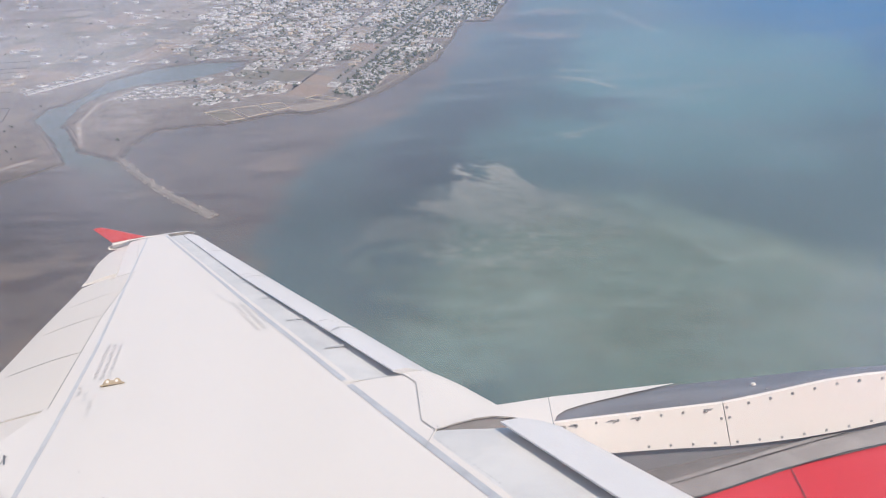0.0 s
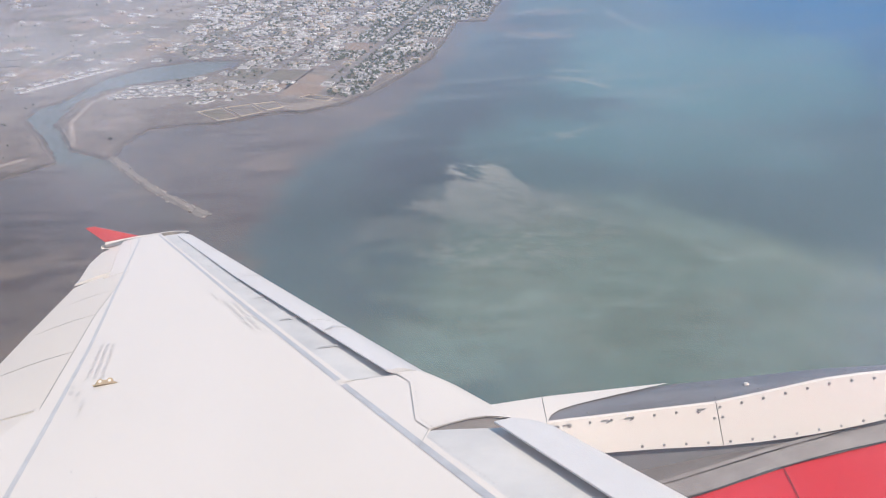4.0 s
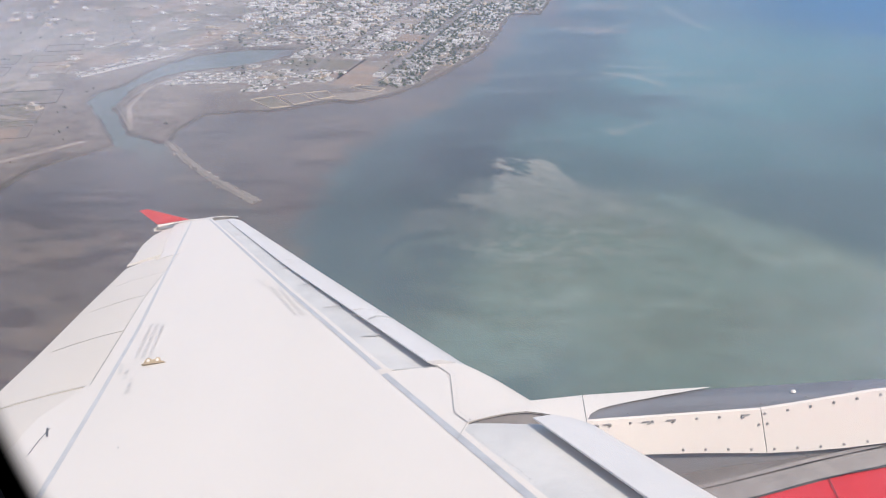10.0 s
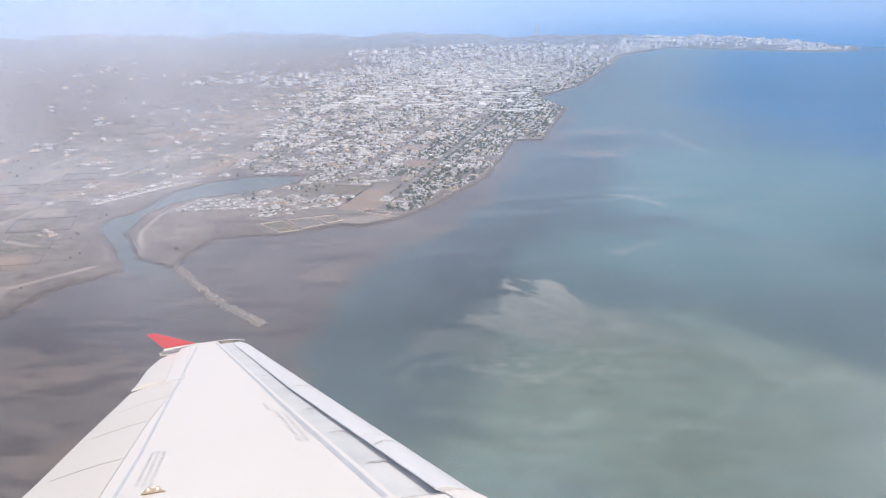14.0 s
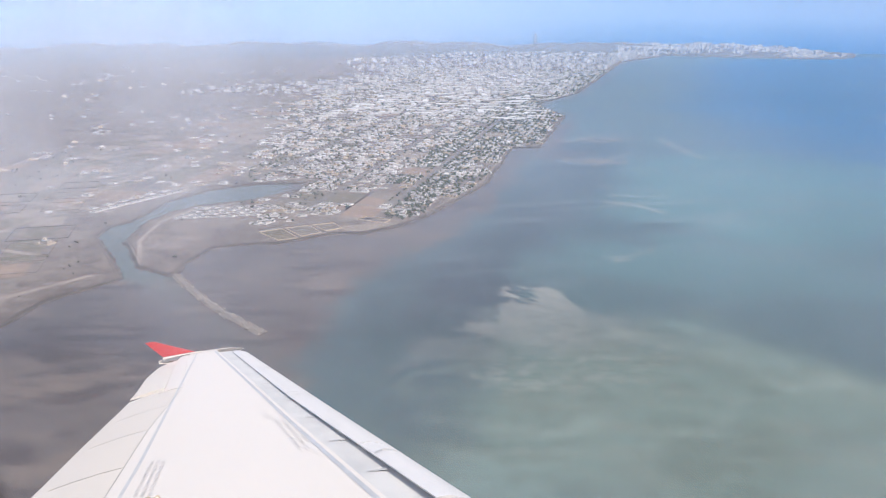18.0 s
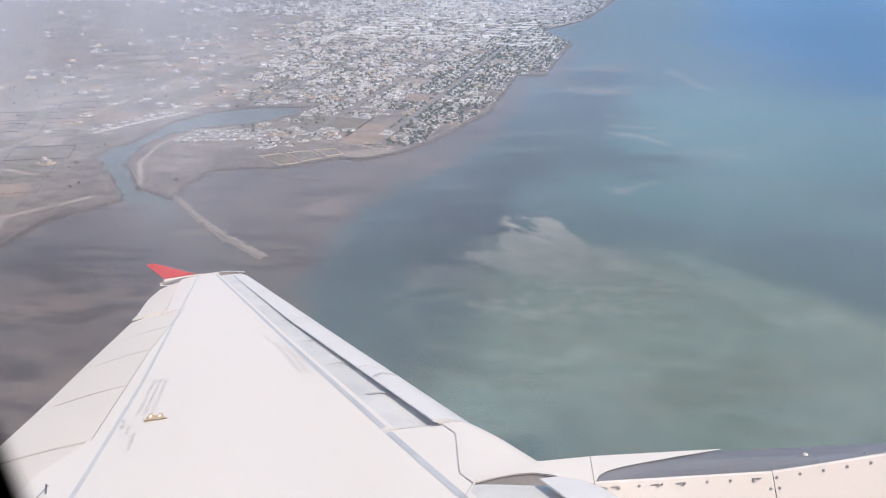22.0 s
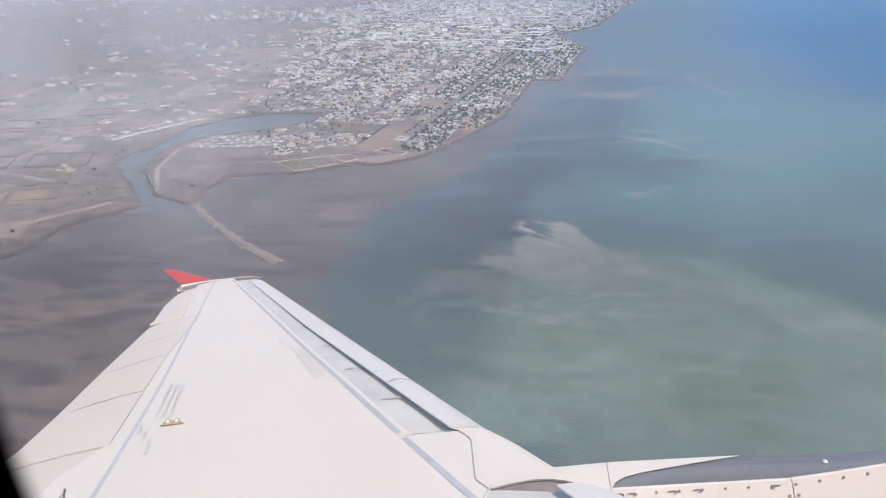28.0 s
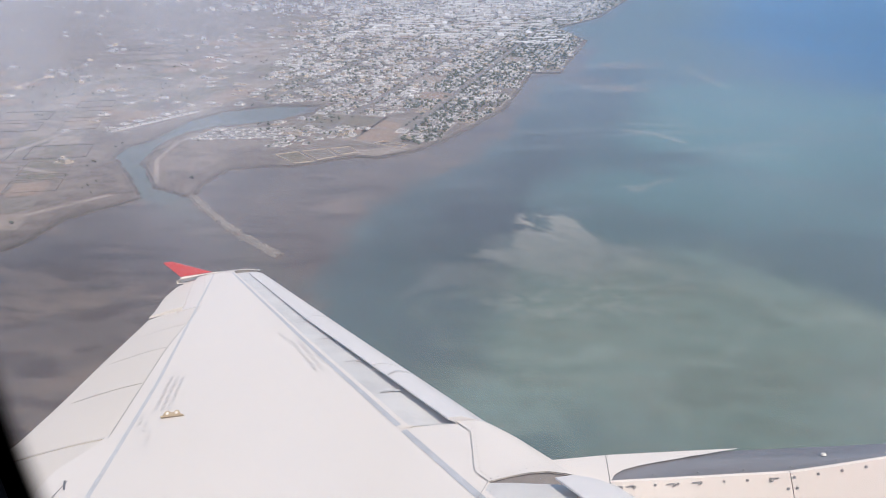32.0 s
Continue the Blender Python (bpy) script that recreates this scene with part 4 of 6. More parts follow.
bed = tone(bed, 0.24 * smooth(0.45, 0.75, fbm((X + Y * 0.5) / 30, Y / 7, 83)) * green, (0.170, 0.190, 0.158))
bed = tone(bed, 0.22 * smooth(0.50, 0.70, streak) * smooth(500, 800, Y), (0.150, 0.175, 0.180))
bed = tone(bed, 0.9 * mud, (0.106, 0.086, 0.076))
bed = tone(bed, 0.75 * mud * smooth(0.48, 0.68, fbm(X / 50, Y / 22, 91)), (0.148, 0.120, 0.100))
bed = tone(bed, 0.65 * mud * smooth(0.48, 0.66, fbm(X / 34, Y / 10, 95)), (0.058, 0.046, 0.043))
bed = tone(bed, 0.62 * np.maximum(channel, inlet), (0.095, 0.122, 0.110))
bed = tone(bed, 0.7 * sandspit * smooth(0.35, 0.6, streak), (0.20, 0.150, 0.118))
bed *= (0.95 + 0.28 * big)[..., None]

nr, na = X.shape
idx = np.arange(nr * na).reshape(nr, na)
quads = np.stack([idx[:-1, :-1], idx[:-1, 1:], idx[1:, 1:], idx[1:, :-1]], -1).reshape(-1, 4)[:, ::-1]
me = bpy.data.meshes.new("water")
me.from_pydata(np.stack([X, Y, np.zeros_like(X)], -1).reshape(-1, 3).tolist(), [], quads.tolist())
att = me.color_attributes.new("bed", "FLOAT_COLOR", "POINT")
att.data.foreach_set("color", np.concatenate([bed, np.ones(X.shape + (1,))], -1).astype(np.float32).ravel())


def water_material():
    m = bpy.data.materials.new("turbid_shallow_water")
    m.use_nodes = True
    nt = m.node_tree
    n, l = nt.nodes, nt.links
    b = n["Principled BSDF"]
    b.inputs["Roughness"].default_value = 0.30
    b.inputs["IOR"].default_value = 1.33
    a = n.new("ShaderNodeAttribute")
    a.attribute_name = "bed"
    pos = n.new("ShaderNodeTexCoord")
    mp = n.new("ShaderNodeMapping")
    mp.inputs["Rotation"].default_value = (0, 0, radians(-14))
    mp.inputs["Scale"].default_value = (0.75, 1, 1)
    l.new(pos.outputs["Object"], mp.inputs[0])
    t = n.new("ShaderNodeTexNoise")
    t.inputs["Scale"].default_value, t.inputs["Detail"].default_value, t.inputs["Roughness"].default_value = 0.10, 8, 0.66
    l.new(mp.outputs[0], t.inputs["Vector"])
    r = n.new("ShaderNodeMapRange")
    r.inputs["From Min"].default_value, r.inputs["From Max"].default_value = 0.3, 0.7
    r.inputs["To Min"].default_value, r.inputs["To Max"].default_value = 0.90, 1.10
    l.new(t.outputs["Fac"], r.inputs["Value"])
    h = n.new("ShaderNodeHueSaturation")
    l.new(a.outputs["Color"], h.inputs["Color"])
    l.new(r.outputs[0], h.inputs["Value"])
    l.new(h.outputs[0], b.inputs["Base Color"])
    w = n.new("ShaderNodeTexNoise")
    w.inputs["Scale"].default_value, w.inputs["Detail"].default_value = 0.25, 4
    l.new(pos.outputs["Object"], w.inputs["Vector"])
    bp = n.new("ShaderNodeBump")
    bp.inputs["Strength"].default_value, bp.inputs["Distance"].default_value = 0.02, 1.0
    l.new(w.outputs["Fac"], bp.inputs["Height"])
    l.new(bp.outputs[0], b.inputs["Normal"])
    return m


me.materials.append(water_material())
tagged(new("water", me), "shallow teal and brown coastal water over tidal mud and pale shoals", "water", kind="structure")

SOIL = material("dry_sandy_soil", (0.162, 0.138, 0.122), 0.95, grain=0.30, grain_scale=0.06, stain=0.9, stain_scale=0.016, stain_color=(0.095, 0.08, 0.072), bump=0.3, bump_scale=0.4, detail=9.0)
BANK = material("rough_shore_rubble", (0.10, 0.088, 0.078), 0.95, grain=0.35, grain_scale=0.6, stain=0.7, stain_scale=0.06, stain_color=(0.055, 0.048, 0.044), bump=0.6, bump_scale=0.8)
ROAD = material("dusty_asphalt", (0.160, 0.150, 0.143), 0.9, grain=0.15, grain_scale=0.3, stain=0.4, stain_scale=0.03, stain_color=(0.14, 0.125, 0.11))
TRACK = material("pale_dirt_track", (0.26, 0.225, 0.195), 0.95, grain=0.15, grain_scale=0.2, stain=0.5, stain_scale=0.03)
PLASTER = material("white_plaster", (0.64, 0.615, 0.59), 0.85, grain=0.08, grain_scale=0.8, stain=0.25, stain_scale=0.25, stain_color=(0.55, 0.50, 0.45), piece=0.30)
SANDPL = material("sand_plaster", (0.56, 0.46, 0.35), 0.85, grain=0.08, grain_scale=0.8, stain=0.3, stain_scale=0.25, piece=0.2)
ROOF = material("pale_roof_screed", (0.36, 0.345, 0.33), 0.9, grain=0.15, grain_scale=0.7, stain=0.5, stain_scale=0.2, stain_color=(0.24, 0.22, 0.20), piece=0.55)
SHEET = material("pale_metal_sheet", (0.58, 0.565, 0.55), 0.55, 0.1, grain=0.06, grain_scale=0.5, stain=0.45, stain_scale=0.05, stain_color=(0.44, 0.42, 0.40), piece=0.25)
DARKWIN = material("dark_window_opening", (0.035, 0.04, 0.05), 0.2, grain=0.2, grain_scale=1)
LEAF = material("dusty_dark_leaves", (0.055, 0.068, 0.042), 0.9, grain=0.3, grain_scale=0.4, piece=0.35)
SCRUB = material("dry_scrub", (0.085, 0.08, 0.055), 0.95, grain=0.3, grain_scale=0.5, piece=0.3)
CITYWALL = material("weathered_city_render", (0.43, 0.415, 0.405), 0.85, grain=0.1, grain_scale=0.5, stain=0.4, stain_scale=0.1, piece=0.40)
ROCK = material("pale_boulders", (0.225, 0.20, 0.18), 0.9, grain=0.25, grain_scale=0.7, piece=0.25)

# land: one sheet with a sloping rubble bank
bm = bmesh.new()
top = [bm.verts.new((p.x, p.y, LAND_Z)) for p in OUTLINE]
edges = [bm.edges.new((top[i], top[(i + 1) % len(top)])) for i in range(len(top))]
bmesh.ops.triangle_fill(bm, use_beauty=True, edges=edges)
for fc in bm.faces:
    fc.normal_update()
    if fc.normal.z < 0:
        fc.normal_flip()
tagged(part("ground", bm, SOIL), "flat dry sandy coastal land", "ground", kind="structure")


def strip_mesh(pts, w0, w1, z0, z1, jitter=0.0, seed=1, step=6.0):
    """A band along a polyline, from the offset w0 at height z0 to w1 at z1."""
    rnd = random.Random(seed)
    dense = []
    for a, b in zip(pts, pts[1:]):
        a, b = Vector(a), Vector(b)
        k = max(1, int((b - a).length / step))
        dense += [a + (b - a) * i / k for i in range(k)]
    dense.append(Vector(pts[-1]))
    v, f = [], []
    for i, p in enumerate(dense):
        d = (dense[min(i + 1, len(dense) - 1)] - dense[max(i - 1, 0)]).normalized()
        nrm = Vector((d.y, -d.x))
        j = rnd.uniform(-jitter, jitter)
        q0, q1 = p + nrm * (w0 + j * 0.3), p + nrm * (w1 + j)
        v += [(q0.x, q0.y, z0), (q1.x, q1.y, z1 + rnd.uniform(-1, 1) * jitter * 0.05)]
        if i:
            f.append((2 * i - 2, 2 * i - 1, 2 * i + 1, 2 * i))
    return v, f


v, f = strip_mesh([tuple(p) for p in OUTLINE[1:48]], -3.0, 5.0, LAND_Z + 0.25, -0.4, 2.2, 3, 5.0)
tagged(raw("shore_bank", v, f, BANK), "rough rubble bank along the shore", "embankment", kind="structure")
v, f = strip_mesh([tuple(p) for p in OUTLINE[29:40]], -6.4, -4.0, LAND_Z + 0.32, LAND_Z + 0.30, 0.5, 4, 6.0)
tagged(raw("shore_track", v, f, TRACK), "pale dirt track along the shore", "track", kind="structure")

# street grid of the town, along the coast
E1, E2 = Vector((0.235, 0.972)), Vector((0.972, -0.235))
O0 = Vector((-54, 886))


def place(u, w):
    """u metres inland along the coast road, w metres to its seaward side."""
    return O0 + E1 * u + E2 * w


SIDES = [(*p, *q) for p, q in zip(LP, LP[1:] + LP[:1])]


def in_town(p, pad=9):
    x, y = p[0], p[1]
    odd = False
    for x0, y0, x1, y1 in SIDES:
        if (y0 > y) != (y1 > y) and x < (x1 - x0) * (y - y0) / (y1 - y0) + x0:
            odd = not odd
    if not odd:
        return False
    for x0, y0, x1, y1 in SIDES:
        dx, dy = x1 - x0, y1 - y0
        u = max(0.0, min(1.0, ((x - x0) * dx + (y - y0) * dy) / (dx * dx + dy * dy)))
        if math.hypot(x - x0 - u * dx, y - y0 - u * dy) <= pad:
            return False
    return True


def road(name, pts, width, mat, label):
    v, f = strip_mesh(pts, -width / 2, width / 2, LAND_Z + 0.16, LAND_Z + 0.16, 0.0, 1, 30)
    return tagged(raw(name, v, [q[::-1] for q in f], mat), label, "road", kind="structure")


def stretches(run):
    """The pieces of a run of points that lie on land."""
    out, cur = [], []
    for p in run:
        if in_town(p, 8):
            cur.append(tuple(p))
        else:
            out.append(cur)
            cur = []
    return [c for c in out + [cur] if len(c) > 2]


def town_edge(u):
    """The town's inland edge."""
    return float(np.interp(u, [0, 146, 397, 715, 991, 1989], [-190, -258, -355, -468, -565, -735]))


BU, BW = 62.0, 47.0
U0, W0 = 12.0, -640.0
for k in range(17):
    w = W0 + k * BW
    main = k in (4, 8, 11, 13)
    run = [place(u, w) for u in np.arange(40, 1700, 40) if w > town_edge(u) - 30]
    for run in stretches(run):
        road("road", run, 6.5 if main else 3.0, ROAD if main else TRACK, "straight dusty town street" if main else "unpaved side street")
for k in range(26):
    u = U0 + k * BU
    run = [place(u, w) for w in np.arange(-640, 160, 20) if w > town_edge(u) - 40]
    for run in stretches(run):
        road("road", run, 6.0 if k % 4 == 1 else 4.0, ROAD if k % 4 == 1 else TRACK, "dusty cross street")
for pts in ([(-560, 300), (-520, 640), (-470, 900), (-430, 1250), (-360, 1700)], [(-380, 600), (-455, 690), (-520, 760)], [(-640, 500), (-600, 900), (-560, 1300)],
            [(-420, 520), (-700, 640), (-1000, 760)], [(-400, 760), (-700, 880), (-1100, 1000)], [(-390, 930), (-800, 1090)], [(-480, 430), (-390, 560), (-370, 640), (-320, 700)],
            [(-760, 420), (-700, 900), (-640, 1400)], [(-860, 700), (-780, 1200)], [(-1500, 1300), (-900, 1420), (-420, 1600), (-200, 1700)]):
    road("road", pts, 7, TRACK, "pale dirt track on the open land")
for q in ([(-290, 735), (-318, 812), (-322, 890), (-300, 950), (-250, 985)],):
    road("road", q, 5, TRACK, "pale dirt track beside the channel")


# the brown open plots of the headland
def plot(pts, mat, label, lift=0.05):
    bm = bmesh.new()
    fc = bm.faces.new([bm.verts.new((x, y, LAND_Z + lift)) for x, y in pts])
    fc.normal_update()
    if fc.normal.z < 0:
        fc.normal_flip()
    return tagged(part("bare_plot", bm, mat), label, "plot", kind="structure")


CLAY = material("brown_clay_soil", (0.20, 0.15, 0.118), 0.95, grain=0.15, grain_scale=0.3, stain=0.6, stain_scale=0.03, stain_color=(0.27, 0.21, 0.165))
FIELD = material("dark_garden_soil", (0.11, 0.10, 0.075), 0.95, grain=0.25, grain_scale=0.3, stain=0.6, stain_scale=0.05, stain_color=(0.20, 0.165, 0.125))
plot([tuple(place(*p)) for p in ((16, -20), (46, -30), (46, -82), (16, -78))], SOIL, "levelled pale plot by the sea wall")

EARTHS = [SOIL, CLAY, FIELD, material("grey_fallow_soil", (0.145, 0.13, 0.115), 0.95, grain=0.2, grain_scale=0.3, stain=0.6, stain_scale=0.04, stain_color=(0.20, 0.175, 0.15)),
          material("pale_cleared_soil", (0.22, 0.19, 0.165), 0.95, grain=0.15, grain_scale=0.3, stain=0.5, stain_scale=0.05, stain_color=(0.20, 0.165, 0.135))]
prng = random.Random(77)


def clear_of_shore(pts, pad):
    x, y = np.array([p[0] for p in pts], float), np.array([p[1] for p in pts], float)
    return bool(inside(x, y, LP).all()) and float(coast_distance(x, y, LP).min()) > pad


def patchwork(origin, e1, e2, nu, nw, du, dw, share_of, pad):
    for i in range(nu):
        for j in range(nw):
            if prng.random() > share_of:
                continue
            a, c = origin + e1 * (i * du + 2) + e2 * (j * dw + 2), (du - prng.uniform(3, 7), dw - prng.uniform(3, 7))
            pts = [tuple(a), tuple(a + e1 * c[0]), tuple(a + e1 * c[0] + e2 * c[1]), tuple(a + e2 * c[1])]
            if clear_of_shore(pts, pad):
                plot(pts, prng.choice(EARTHS), "bare earth plot between dirt tracks", 0.09)


LE1, LE2 = Vector((-0.25, 0.968)), Vector((-0.968, -0.25))
patchwork(Vector((-345, 560)), LE1, LE2, 18, 12, 46, 38, 0.72, 9)

# houses
taken = []


def free(p, r):
    for q in taken:
        if (q[0] - p[0]) ** 2 + (q[1] - p[1]) ** 2 < (q[2] + r) ** 2:
            return False
    taken.append((p[0], p[1], r))
    return True


def house(kind, label):
    """One house with its parts: walls, roof slab with parapet, stair tower, windows, yard wall."""
    r = random.Random(kind)
    w, d, h = r.uniform(12, 19), r.uniform(9, 13), r.choice((3.3, 3.5, 5.6))
    wallmat = SANDPL if kind % 4 == 3 else PLASTER
    top_ob = empty("house")
    tagged(top_ob, label, "house", "houses of the town")
    bm = bmesh.new()
    box_bm(bm, -w / 2, w / 2, -d / 2, d / 2, -0.3, h)
    if kind % 3 == 0:
        box_bm(bm, w / 2 + 0.002, w / 2 + 3.2, -d / 2 + 1.2, d / 2 - 2.0, -0.3, h * 0.52)
    wall = part("wall", bm, wallmat, top_ob)
    bm = bmesh.new()
    t = 0.35
    box_bm(bm, -w / 2, w / 2, -d / 2, d / 2, h + 0.004, h + 0.12)
    for x0, x1, y0, y1 in ((-w / 2, w / 2, -d / 2, -d / 2 + t), (-w / 2, w / 2, d / 2 - t, d / 2), (-w / 2, -w / 2 + t, -d / 2 + t, d / 2 - t), (w / 2 - t, w / 2, -d / 2 + t, d / 2 - t)):
        box_bm(bm, x0, x1, y0, y1, h + 0.125, h + 1.0)
    part("roof", bm, ROOF, top_ob, "flat pale roof with parapet")
    if h > 5:
        bm = bmesh.new()
        sx, sy = r.uniform(-0.25, 0.25) * w, r.uniform(-0.2, 0.25) * d
        box_bm(bm, sx - 2.1, sx + 2.1, sy - 1.8, sy + 1.8, h + 0.13, h + 2.9)
        box_bm(bm, sx - 2.4, sx + 2.4, sy - 2.1, sy + 2.1, h + 2.904, h + 3.1)
        part("stair_tower", bm, wallmat, top_ob, "stair tower on the roof")
    for lvl in range(2 if h > 5 else 1):
        for s in (-0.28, 0.22):
            bm = bmesh.new()
            z = 1.2 + lvl * 3.2
            box_bm(bm, s * w - 0.8, s * w + 0.8, -d / 2 - 0.05, -d / 2 + 0.1, z, z + 1.7)
            part("window", bm, DARKWIN, top_ob, "dark window")
    bm = bmesh.new()
    a, b = w / 2 + 3.8, d / 2 + 3.2
    for x0, x1, y0, y1 in ((-a, a, -b, -b + 0.3), (-a, a, b - 0.3, b), (-a, -a + 0.3, -b + 0.3, b - 0.3), (a - 0.3, a, -b + 0.3, b - 0.3)):
        box_bm(bm, x0, x1, y0, y1, -0.3, 2.2)
    part("yard_wall", bm, wallmat, top_ob, "low yard wall")
    return top_ob


HOUSE_LABELS = ["white two-storey villa with flat roof", "white plastered house with walled yard", "pale flat-roofed house in a walled yard", "sand-coloured plastered house with flat roof"]
protos = [house(k, HOUSE_LABELS[k % 4]) for k in range(8)]
used = [False] * len(protos)
rng = random.Random(11)
BASE_TURN = math.degrees(math.atan2(-E1.x, E1.y))


def put_house(p, turn, k, s=1.0):
    m = Matrix.Translation((p[0], p[1], LAND_Z)) @ pose(0, 0, 0, 0, 0, turn) @ Matrix.Scale(s, 4)
    if not used[k]:
        used[k] = True
        protos[k].matrix_basis = m
        return protos[k]
    c = copy_thing(protos[k], m)
    c.matrix_basis = m
    return c


count = 0
far_boxes = []
garden_spots = []
for bu in range(37):
    for bw in range(17):
        cu, cw = U0 + bu * BU, W0 + bw * BW
        mid = place(cu + BU / 2, cw + BW / 2)
        inland_share = max(0.0, min(1.0, (cw - town_edge(cu) + 60) / 300))
        roll = rng.random()
        if cw + BW / 2 < town_edge(cu + BU / 2):
            kind = "open"
        elif bu == 0:
            kind = "open" if -100 < cw < -40 else "sparse"
        elif bu == 1 and -140 < cw < -40 or bu == 2 and -90 < cw < -40:
            kind = "open"
        elif roll < 0.50 + 0.3 * inland_share:
            kind = "dense"
        elif roll < 0.84 + 0.1 * inland_share:
            kind = "sparse"
        else:
            kind = "open"
        corners = [tuple(place(cu + p, cw + q)) for p, q in ((4, 3), (BU - 4, 3), (BU - 4, BW - 3), (4, BW - 3))]
        if kind != "dense" and mid.y < 2100 and clear_of_shore(corners, 8):
            plot(corners, rng.choice(EARTHS if kind == "open" else EARTHS[2:]), "bare town block of dry earth" if kind == "open" else "thinly built block of dry earth", 0.07)
        share_built = {"dense": 0.66, "sparse": 0.40, "open": 0.04}[kind]
        cols = 4 if kind == "dense" else 3
        lo, hi = 13 if bw in (4, 8, 11, 13) else 7, 13 if bw + 1 in (4, 8, 11, 13) else 7
        for i in range(5):
            for j in range(cols):
                p = place(cu + 8 + i * (BU - 14) / 4 + rng.uniform(-1.5, 1.5), cw + lo + j * (BW - lo - hi) / (cols - 1) + rng.uniform(-1.2, 1.2))
                if not in_town(p, 6):
                    continue
                if rng.random() < (0.85 if cw > -110 else 0.42) and kind != "open":
                    for _ in range(4 if cw > -110 else 2):
                        garden_spots.append((p.x + rng.uniform(-7, 7), p.y + rng.uniform(-7, 7), rng.uniform(1.2, 2.9)))
                if rng.random() > share_built:
                    continue
                turn = BASE_TURN + rng.choice((0, 0, 180, 90)) + rng.uniform(-3, 3)
                if p.y < 1350 and count < 225:
                    put_house(p, turn, rng.randrange(8), rng.uniform(0.36, 0.60))
                    count += 1
                else:
                    far_boxes.append((p.x, p.y, rng.uniform(4.5, 10), rng.uniform(3.5, 6.2), rng.choice((1.8, 2.2, 2.6, 3.6)), turn))
# two large villas near the sea wall and the walled plots of the headland
put_house(Vector((-52, 938)), BASE_TURN, 1, 0.95)
put_house(Vector((-70, 962)), BASE_TURN + 90, 4, 0.8)


def walled(pts, label):
    """A low wall along the sides of a plot."""
    bm = bmesh.new()
    for (x0, y0), (x1, y1) in zip(pts, pts[1:] + pts[:1]):
        d = Vector((x1 - x0, y1 - y0)).normalized() * 0.20
        q = [(x0 - d.y, y0 + d.x), (x0 + d.y, y0 - d.x), (x1 + d.y, y1 - d.x), (x1 - d.y, y1 + d.x)]
        lo = [bm.verts.new((x, y, LAND_Z - 0.2)) for x, y in q]
        hi = [bm.verts.new((x, y, LAND_Z + 0.9)) for x, y in q]
        bm.faces.new(hi)
        for j in range(4):
            bm.faces.new((lo[j], lo[(j + 1) % 4], hi[(j + 1) % 4], hi[j]))
    bmesh.ops.recalc_face_normals(bm, faces=bm.faces)
    return tagged(part("field_wall", bm, SANDPL), label, "wall", "field walls")


for pts in ([(-200, 846), (-178, 860), (-154, 824), (-173, 814)], [(-174, 862), (-150, 874), (-132, 845), (-151, 829)], [(-146, 876), (-124, 886), (-112, 864), (-128, 852)],
            [(-60, 900), (-88, 916), (-98, 902), (-66, 886)], [(-40, 935), (-62, 950), (-70, 938), (-50, 922)]):
    walled(pts, "low pale wall round a seaside plot")
# the head of the town: villas by the lagoon, levelled plots behind the sea wall
plot([(-121, 870), (-61, 895), (-54, 880), (-88, 852), (-106, 854)], EARTHS[4], "levelled pale plot behind the sea wall", 0.11)
plot([(-134, 955), (-99, 1020), (-72, 1002), (-84, 934), (-128, 906)], CLAY, "brown cleared plot between the villas", 0.12)
plot([(-200, 848), (-178, 862), (-154, 824), (-173, 813)], FIELD, "dark walled plot by the shore", 0.11)
plot([(-172, 868), (-132, 886), (-118, 862), (-148, 834)], EARTHS[3], "grey fallow plot by the shore", 0.11)
for i in range(30):
    u, q = rng.random(), rng.random()
    p = Vector((-216 + 86 * u - 8 * q, 866 + 63 * u + 48 * q))
    if in_town(p, 5) and free(p, 4.2):
        put_house(p, BASE_TURN + rng.uniform(-12, 12) + rng.choice((0, 90, 30)), rng.choice((0, 1, 2, 4, 5, 6)), rng.uniform(0.36, 0.52))
        for _ in range(2):
            garden_spots.append((p.x + rng.uniform(-6, 6), p.y + rng.uniform(-6, 6), rng.uniform(1.0, 2.2)))
for pts in ([(-212, 838), (-172, 876), (-122, 898), (-50, 915), (-20, 950)], [(-128, 905), (-100, 1025), (-60, 1120)]):
    road("road", pts, 4.5, ROAD, "dusty road along the head of the town")
# terraced houses on the lagoon's far bank
for i in range(13):
    p = Vector((-414 + 66 * i / 12, 935 + 112 * i / 12))
    if in_town(p, 4):
        put_house(p, 58, rng.choice((0, 1, 2, 4)), 0.44)
        if i % 2 and in_town(p + Vector((-16, 8)), 4):
            put_house(p + Vector((-16, 8)), 58, rng.choice((1, 2, 5)), 0.44)
# villas of the estate on the spit, and sparse houses on the open land
for i in range(7):
    for j in range(4):
        p = Vector((-305 + i * 14 + j * 4 + rng.uniform(-2, 2), 905 + j * 15 + i * 3 + rng.uniform(-2, 2)))
        if in_town(p, 8):
            put_house(p, -20 + rng.uniform(-3, 3), rng.choice((0, 1, 2, 4)), rng.uniform(0.42, 0.55))
for x, y in ((-470, 600), (-440, 655), (-520, 820), (-600, 980), (-455, 980), (-420, 1130), (-500, 1180), (-380, 1220), (-690, 760), (-640, 1120), (-330, 1190), (-300, 1150), (-560, 700), (-410, 800)):
    put_house(Vector((x, y)), rng.uniform(-30, 30), rng.randrange(8), rng.uniform(0.5, 0.7))


